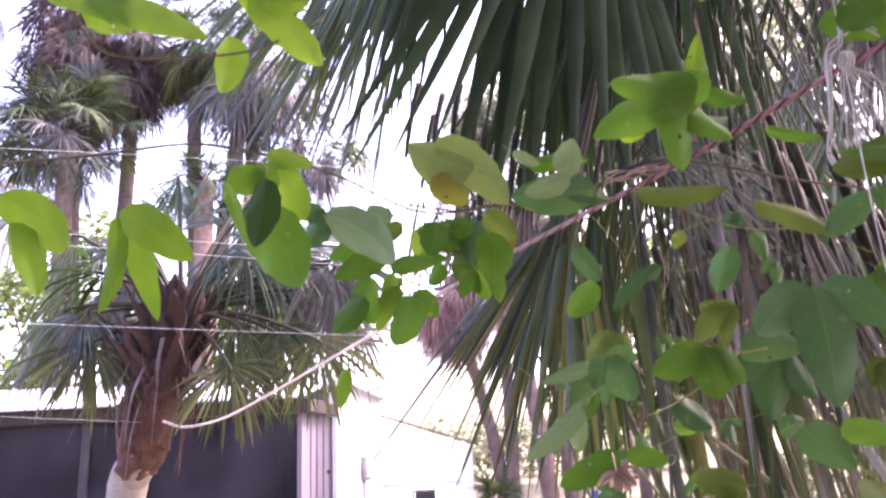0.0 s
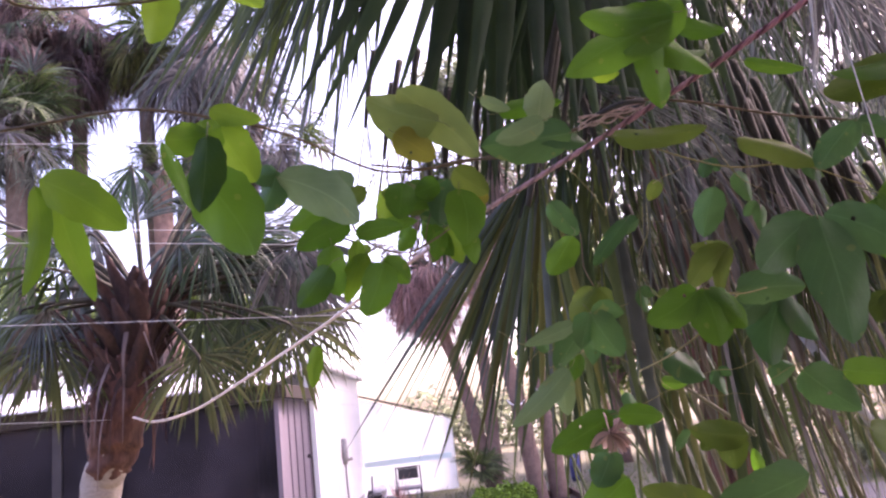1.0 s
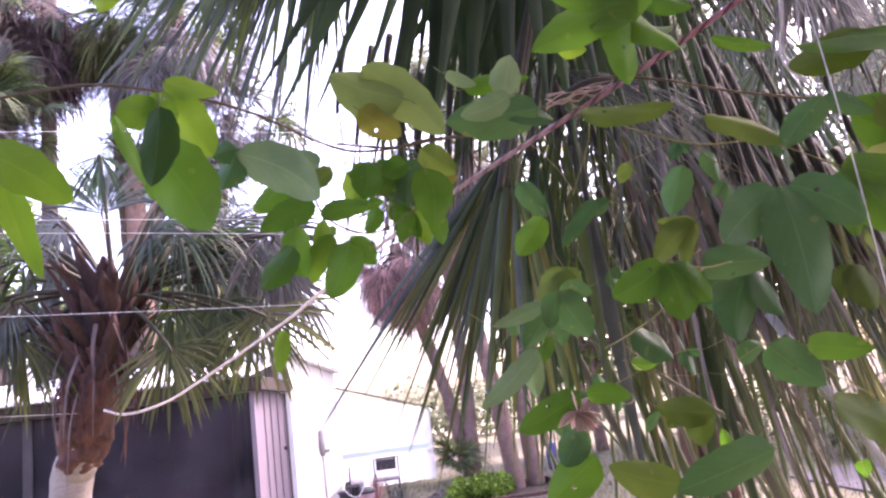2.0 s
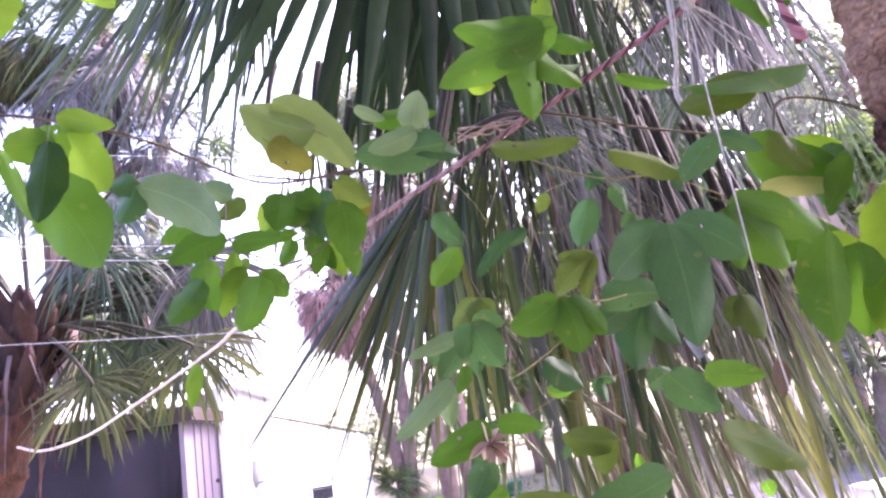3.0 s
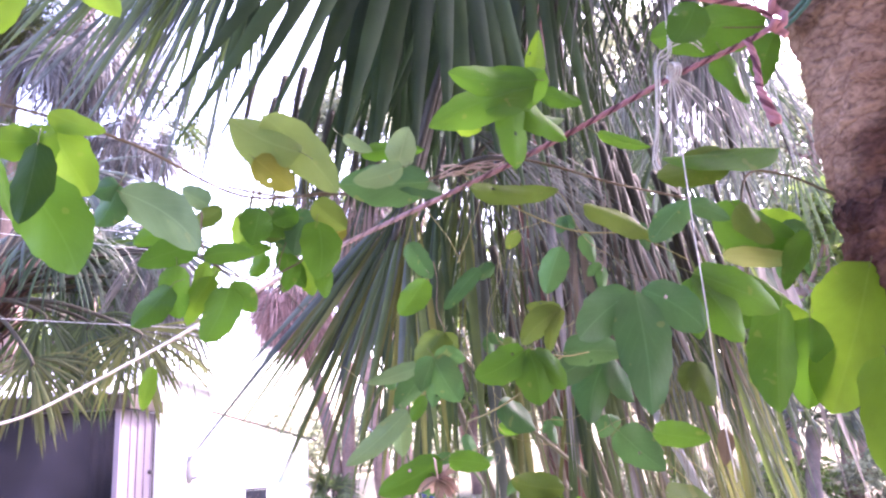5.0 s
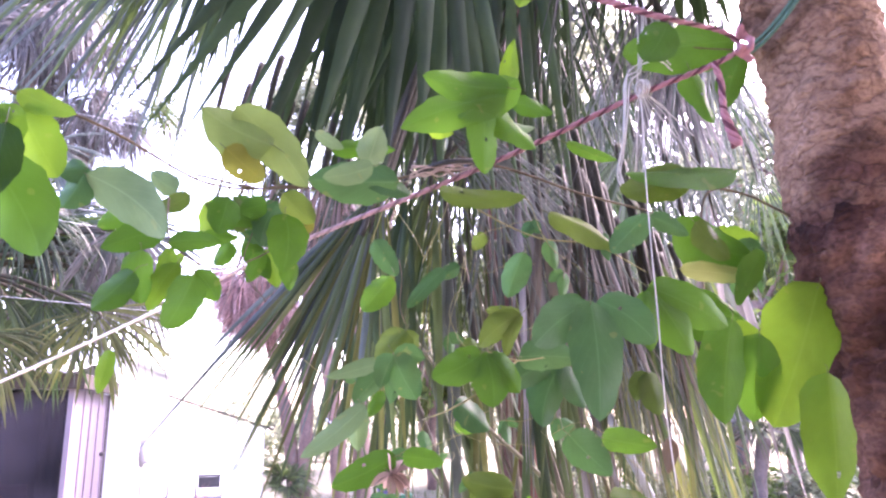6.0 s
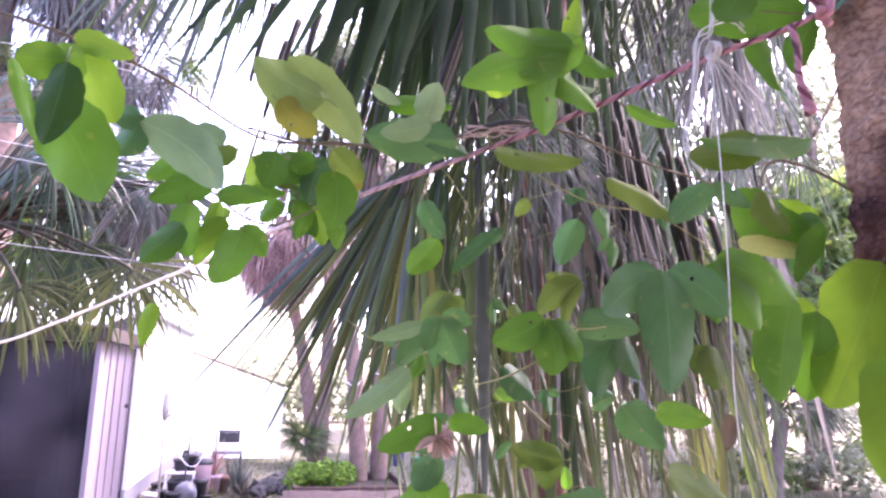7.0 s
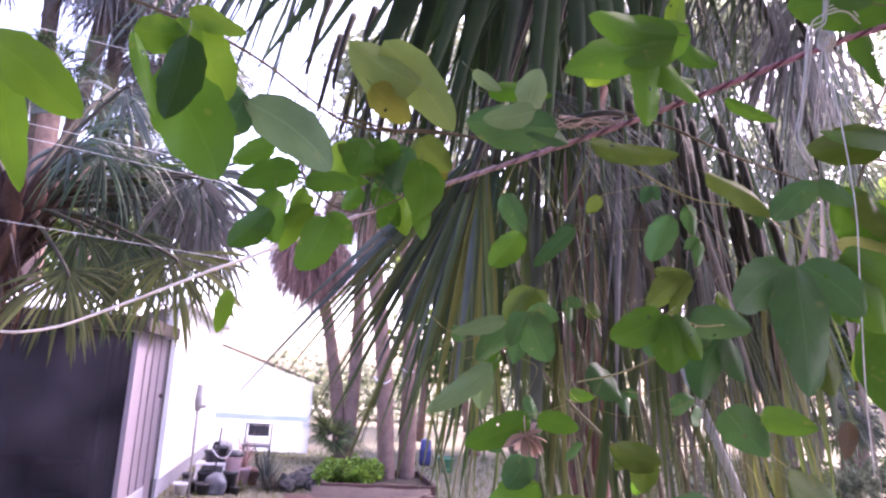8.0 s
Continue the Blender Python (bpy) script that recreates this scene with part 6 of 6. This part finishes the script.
vine_leaf(DEEP, [((0.359, 0.700, 1.781), (0.346, 0.670, 1.663), 0.052), ((0.361, 0.710, 1.781), (0.293, 0.690, 1.734), 0.041), ((0.372, 0.710, 1.783), (0.422, 0.690, 1.739), 0.043)], yaw=0.05, cup=0.1)
vine_leaf(DEEP, [((0.410, 0.890, 1.736), (0.378, 0.890, 1.656), 0.047)])
vine_leaf(DEEP, [((0.394, 0.890, 1.737), (0.335, 0.889, 1.708), 0.040)])
vine_leaf(GREEN, [((0.264, 0.764, 1.734), (0.210, 0.763, 1.708), 0.034), ((0.267, 0.764, 1.735), (0.275, 0.764, 1.678), 0.043), ((0.269, 0.764, 1.732), (0.304, 0.764, 1.693), 0.028)], yaw=0.05)
vine_leaf(DEEP, [((0.331, 0.834, 1.736), (0.408, 0.836, 1.734), 0.036)])
vine_leaf(OLIVE, [((0.335, 0.835, 1.786), (0.283, 0.834, 1.747), 0.031)])
vine_leaf(OLIVE, [((0.258, 1.136, 1.803), (0.215, 1.135, 1.750), 0.052)])
vine_leaf(DEEP, [((0.229, 1.084, 1.761), (0.264, 1.084, 1.695), 0.048)])
vine_leaf(DEEP, [((0.243, 1.187, 1.758), (0.185, 1.186, 1.693), 0.049)])
vine_leaf(PALE, [((0.226, 1.166, 1.757), (0.140, 1.165, 1.732), 0.026)])
vine_leaf(PALE, [((0.196, 1.135, 1.689), (0.103, 1.134, 1.616), 0.034)], yaw=0.4)
vine_leaf(PALE, [((0.189, 1.155, 1.688), (0.188, 1.155, 1.622), 0.034)])
vine_leaf(GREEN, [((0.238, 1.157, 1.891), (0.193, 1.156, 1.833), 0.044)])
vine_leaf(DEEP, [((0.216, 1.188, 1.958), (0.254, 1.188, 1.898), 0.035)])
vine_leaf(DEEP, [((0.335, 1.189, 1.914), (0.270, 1.188, 1.845), 0.027)])
vine_leaf(GREEN, [((0.224, 1.033, 1.620), (0.138, 1.032, 1.583), 0.038)])
vine_leaf(GREEN, [((0.232, 1.033, 1.619), (0.290, 1.034, 1.609), 0.027)])
vine_leaf(DEEP, [((0.203, 0.983, 1.576), (0.180, 0.983, 1.539), 0.036)])
vine_leaf(GREEN, [((0.220, 0.983, 1.547), (0.154, 0.983, 1.500), 0.050)])
vine_leaf(OLIVE, [((0.301, 0.934, 1.509), (0.220, 0.933, 1.538), 0.041)])
vine_leaf(DEEP, [((0.391, 0.886, 1.538), (0.276, 0.884, 1.509), 0.051)])
vine_leaf(OLIVE, [((0.355, 0.935, 1.581), (0.287, 0.934, 1.596), 0.034)])
vine_leaf(OLIVE, [((0.334, 0.944, 1.593), (0.335, 0.944, 1.544), 0.034)])
vine_leaf(DEEP, [((0.418, 0.905, 1.647), (0.475, 0.906, 1.595), 0.046)])
vine_leaf(GREEN, [((0.464, 0.906, 1.642), (0.542, 0.907, 1.628), 0.034)])
vine_leaf(OLIVE, [((0.409, 0.786, 1.585), (0.492, 0.788, 1.539), 0.045)])
vine_leaf(OLIVE, [((0.496, 0.837, 1.719), (0.509, 0.837, 1.668), 0.036)])
vine_leaf(DEEP, [((0.324, 1.085, 1.695), (0.374, 1.086, 1.650), 0.048)])
vine_leaf(DEEP, [((0.421, 1.037, 1.911), (0.391, 1.036, 1.840), 0.040)])
vine_leaf(BRIGHT, [((-0.327, 0.680, 1.883), (-0.336, 0.680, 1.785), 0.023), ((-0.309, 0.680, 1.870), (-0.304, 0.740, 1.786), 0.028), ((-0.323, 0.680, 1.888), (-0.247, 0.680, 1.834), 0.038)], yaw=0.1)
vine_leaf(BRIGHT, [((-0.396, 0.601, 1.882), (-0.328, 0.599, 1.825), 0.038), ((-0.382, 0.601, 1.855), (-0.348, 0.599, 1.786), 0.029)])
vine_leaf(BRIGHT, [((-0.454, 0.723, 2.182), (-0.257, 0.721, 2.105), 0.043), ((-0.399, 0.722, 2.172), (-0.346, 0.721, 2.119), 0.052)])
vine_leaf(BRIGHT, [((-0.243, 0.750, 2.126), (-0.248, 0.749, 2.050), 0.040), ((-0.221, 0.750, 2.174), (-0.132, 0.749, 2.078), 0.042), ((-0.235, 0.750, 2.206), (-0.148, 0.750, 2.161), 0.060)])
vine_leaf(BRIGHT, [((-0.197, 1.313, 1.785), (-0.209, 1.313, 1.714), 0.026)])
vine_leaf(BRIGHT, [((0.348, 0.800, 2.249), (0.336, 0.799, 2.167), 0.036)])
vine_leaf(GREEN, [((0.549, 0.806, 2.178), (0.508, 0.804, 2.116), 0.051)])
vine_leaf(OLIVE, [((0.557, 0.803, 1.971), (0.458, 0.802, 1.934), 0.051)])
vine_leaf(GREEN, [((-0.056, 1.141, 1.936), (0.001, 1.141, 1.939), 0.023)])
vine_leaf(BRIGHT, [((-0.039, 1.162, 2.006), (-0.048, 1.162, 1.940), 0.040)])
vine_leaf(GREEN, [((-0.010, 1.162, 2.008), (0.037, 1.162, 1.969), 0.035)])
vine_leaf(OLIVE, [((0.062, 1.173, 2.019), (0.117, 1.173, 1.982), 0.044)])
vine_leaf(GREEN, [((0.008, 1.151, 1.932), (0.050, 1.151, 1.879), 0.033)])
vine_leaf(BRIGHT, [((0.046, 1.151, 1.927), (0.061, 1.151, 1.866), 0.033)])
vine_leaf(GREEN, [((-0.012, 1.172, 1.940), (-0.033, 1.171, 1.901), 0.029)])
vine_leaf(GREEN, [((0.035, 1.162, 1.978), (0.007, 1.161, 1.926), 0.032)])
vine_leaf(BRIGHT, [((-0.081, 1.172, 1.918), (-0.099, 1.171, 1.893), 0.020)])
vine_leaf(OLIVE, [((-0.077, 1.183, 2.016), (-0.125, 1.183, 1.989), 0.029)])
vine_leaf(GREEN, [((-0.143, 1.183, 1.998), (-0.188, 1.183, 1.961), 0.029)])
vine_leaf(WITHERED, [((0.503, 0.814, 1.643), (0.498, 0.814, 1.603), 0.019)], yaw=1.1)
vine_leaf(GREEN, [((0.668, 1.023, 1.958), (0.816, 1.026, 1.917), 0.082)])
vine_leaf(GREEN, [((0.649, 1.032, 1.834), (0.792, 1.035, 1.816), 0.089)])
vine_leaf(GREEN, [((0.820, 1.006, 1.922), (0.757, 1.005, 1.833), 0.046)])
vine_leaf(BRIGHT, [((0.802, 1.017, 1.796), (0.681, 1.012, 1.700), 0.087)])
vine_leaf(GREEN, [((0.785, 0.996, 1.789), (0.756, 0.996, 1.656), 0.073)])

stem([(-0.681, 0.957, 2.068), (-0.506, 0.952, 2.072), (-0.356, 0.950, 2.080), (-0.234, 0.948, 2.051), (-0.152, 0.977, 2.029), (-0.041, 1.064, 1.997), (0.071, 1.085, 2.005), (0.121, 1.085, 2.010)], 0.0022, 0.0016)
stem([(-0.057, 1.064, 2.009), (0.022, 1.074, 1.998), (0.072, 1.085, 2.008), (0.150, 1.055, 1.998), (0.258, 1.036, 2.023), (0.325, 1.037, 2.035)], 0.0016, 0.0025)
stem([(-0.099, 1.115, 1.988), (-0.095, 1.104, 1.932), (-0.069, 1.093, 1.898), (-0.022, 1.093, 1.880), (0.027, 1.114, 1.902), (0.082, 1.135, 1.942)], 0.0018, 0.0012)
stem([(0.034, 1.136, 1.982), (0.010, 1.134, 1.896), (0.046, 1.134, 1.840)], 0.001, 0.0008)
stem([(0.311, 0.784, 1.728), (0.266, 0.774, 1.696), (0.238, 0.803, 1.677), (0.227, 0.883, 1.667)], 0.0018, 0.0012, TENDRIL)
stem([(0.341, 0.785, 1.731), (0.307, 0.774, 1.727), (0.270, 0.764, 1.735)], 0.0012, 0.0012, TENDRIL)
stem([(0.311, 1.036, 1.998), (0.353, 0.986, 1.948), (0.417, 0.966, 1.915), (0.504, 0.968, 1.909), (0.584, 0.970, 1.873)], 0.002, 0.0014, TENDRIL)
stem([(0.106, 1.185, 1.760), (0.147, 1.186, 1.734), (0.202, 1.186, 1.753), (0.286, 1.085, 1.767)], 0.0012, 0.001, TENDRIL)
stem([(0.211, 1.188, 1.954), (0.229, 1.137, 2.001), (0.268, 1.137, 1.960), (0.288, 1.137, 1.921)], 0.0012, 0.001, TENDRIL)
stem([(0.280, 1.057, 2.036), (0.310, 1.067, 1.993), (0.274, 1.086, 1.899)], 0.0014, 0.001, TENDRIL)
stem([(0.728, 1.059, 1.682), (0.739, 1.060, 1.861), (0.759, 1.061, 2.024), (0.833, 1.063, 2.040), (0.925, 1.046, 1.994)], 0.002, 0.0025)
stem([(0.314, 1.017, 2.049), (0.406, 1.008, 2.028), (0.526, 1.041, 2.011), (0.704, 1.095, 2.000), (0.773, 1.097, 1.972)], 0.002, 0.0016)
stem([(0.950, 1.019, 2.341), (0.832, 0.995, 2.278), (0.683, 1.012, 2.274)], 0.002, 0.001)
stem([(-0.426, 0.723, 2.165), (-0.383, 0.741, 2.106), (-0.280, 0.750, 2.100), (-0.201, 0.750, 2.108), (-0.137, 0.800, 2.177)], 0.0018, 0.0012)

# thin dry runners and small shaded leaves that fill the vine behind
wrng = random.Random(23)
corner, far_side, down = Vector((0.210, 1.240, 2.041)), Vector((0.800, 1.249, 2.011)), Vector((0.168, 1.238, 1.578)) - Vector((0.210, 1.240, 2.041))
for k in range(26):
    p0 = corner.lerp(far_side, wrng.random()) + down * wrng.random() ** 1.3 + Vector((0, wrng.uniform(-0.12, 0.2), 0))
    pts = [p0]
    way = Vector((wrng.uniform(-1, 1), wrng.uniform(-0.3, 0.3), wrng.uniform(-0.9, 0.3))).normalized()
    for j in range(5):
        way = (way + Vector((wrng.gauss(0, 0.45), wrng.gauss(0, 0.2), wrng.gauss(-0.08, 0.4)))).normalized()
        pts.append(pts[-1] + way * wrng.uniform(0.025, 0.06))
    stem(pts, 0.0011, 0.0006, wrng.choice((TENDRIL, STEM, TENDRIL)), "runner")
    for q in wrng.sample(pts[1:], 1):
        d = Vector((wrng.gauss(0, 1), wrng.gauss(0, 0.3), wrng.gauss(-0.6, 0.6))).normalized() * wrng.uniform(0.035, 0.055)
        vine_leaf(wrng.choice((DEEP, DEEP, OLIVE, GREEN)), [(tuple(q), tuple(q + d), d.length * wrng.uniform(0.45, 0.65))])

# withered flower
fl = bmesh.new()
frng = random.Random(12)
c = Vector((0.217, 1.033, 1.596))
for k in range(16):
    d = Vector((frng.gauss(0, 1), frng.gauss(0, 0.6), frng.gauss(0, 1))).normalized()
    s = d.cross(Vector((frng.gauss(0, 1), frng.gauss(0, 1), frng.gauss(0, 1)))).normalized()
    q = c.copy()
    rows = []
    for j in range(5):
        u = j / 4
        w = 0.007 * math.sin(math.pi * (0.15 + 0.8 * u))
        rows.append((fl.verts.new(q - s * w), fl.verts.new(q + s * w)))
        q = q + (d + Vector((0, 0, -0.9 * u))).normalized() * 0.008
    for a, b in zip(rows, rows[1:]):
        fl.faces.new((a[0], a[1], b[1], b[0]))
part("flower", put(fl, VINE), PINK_PETAL, VINE, "withered pinkish flower")
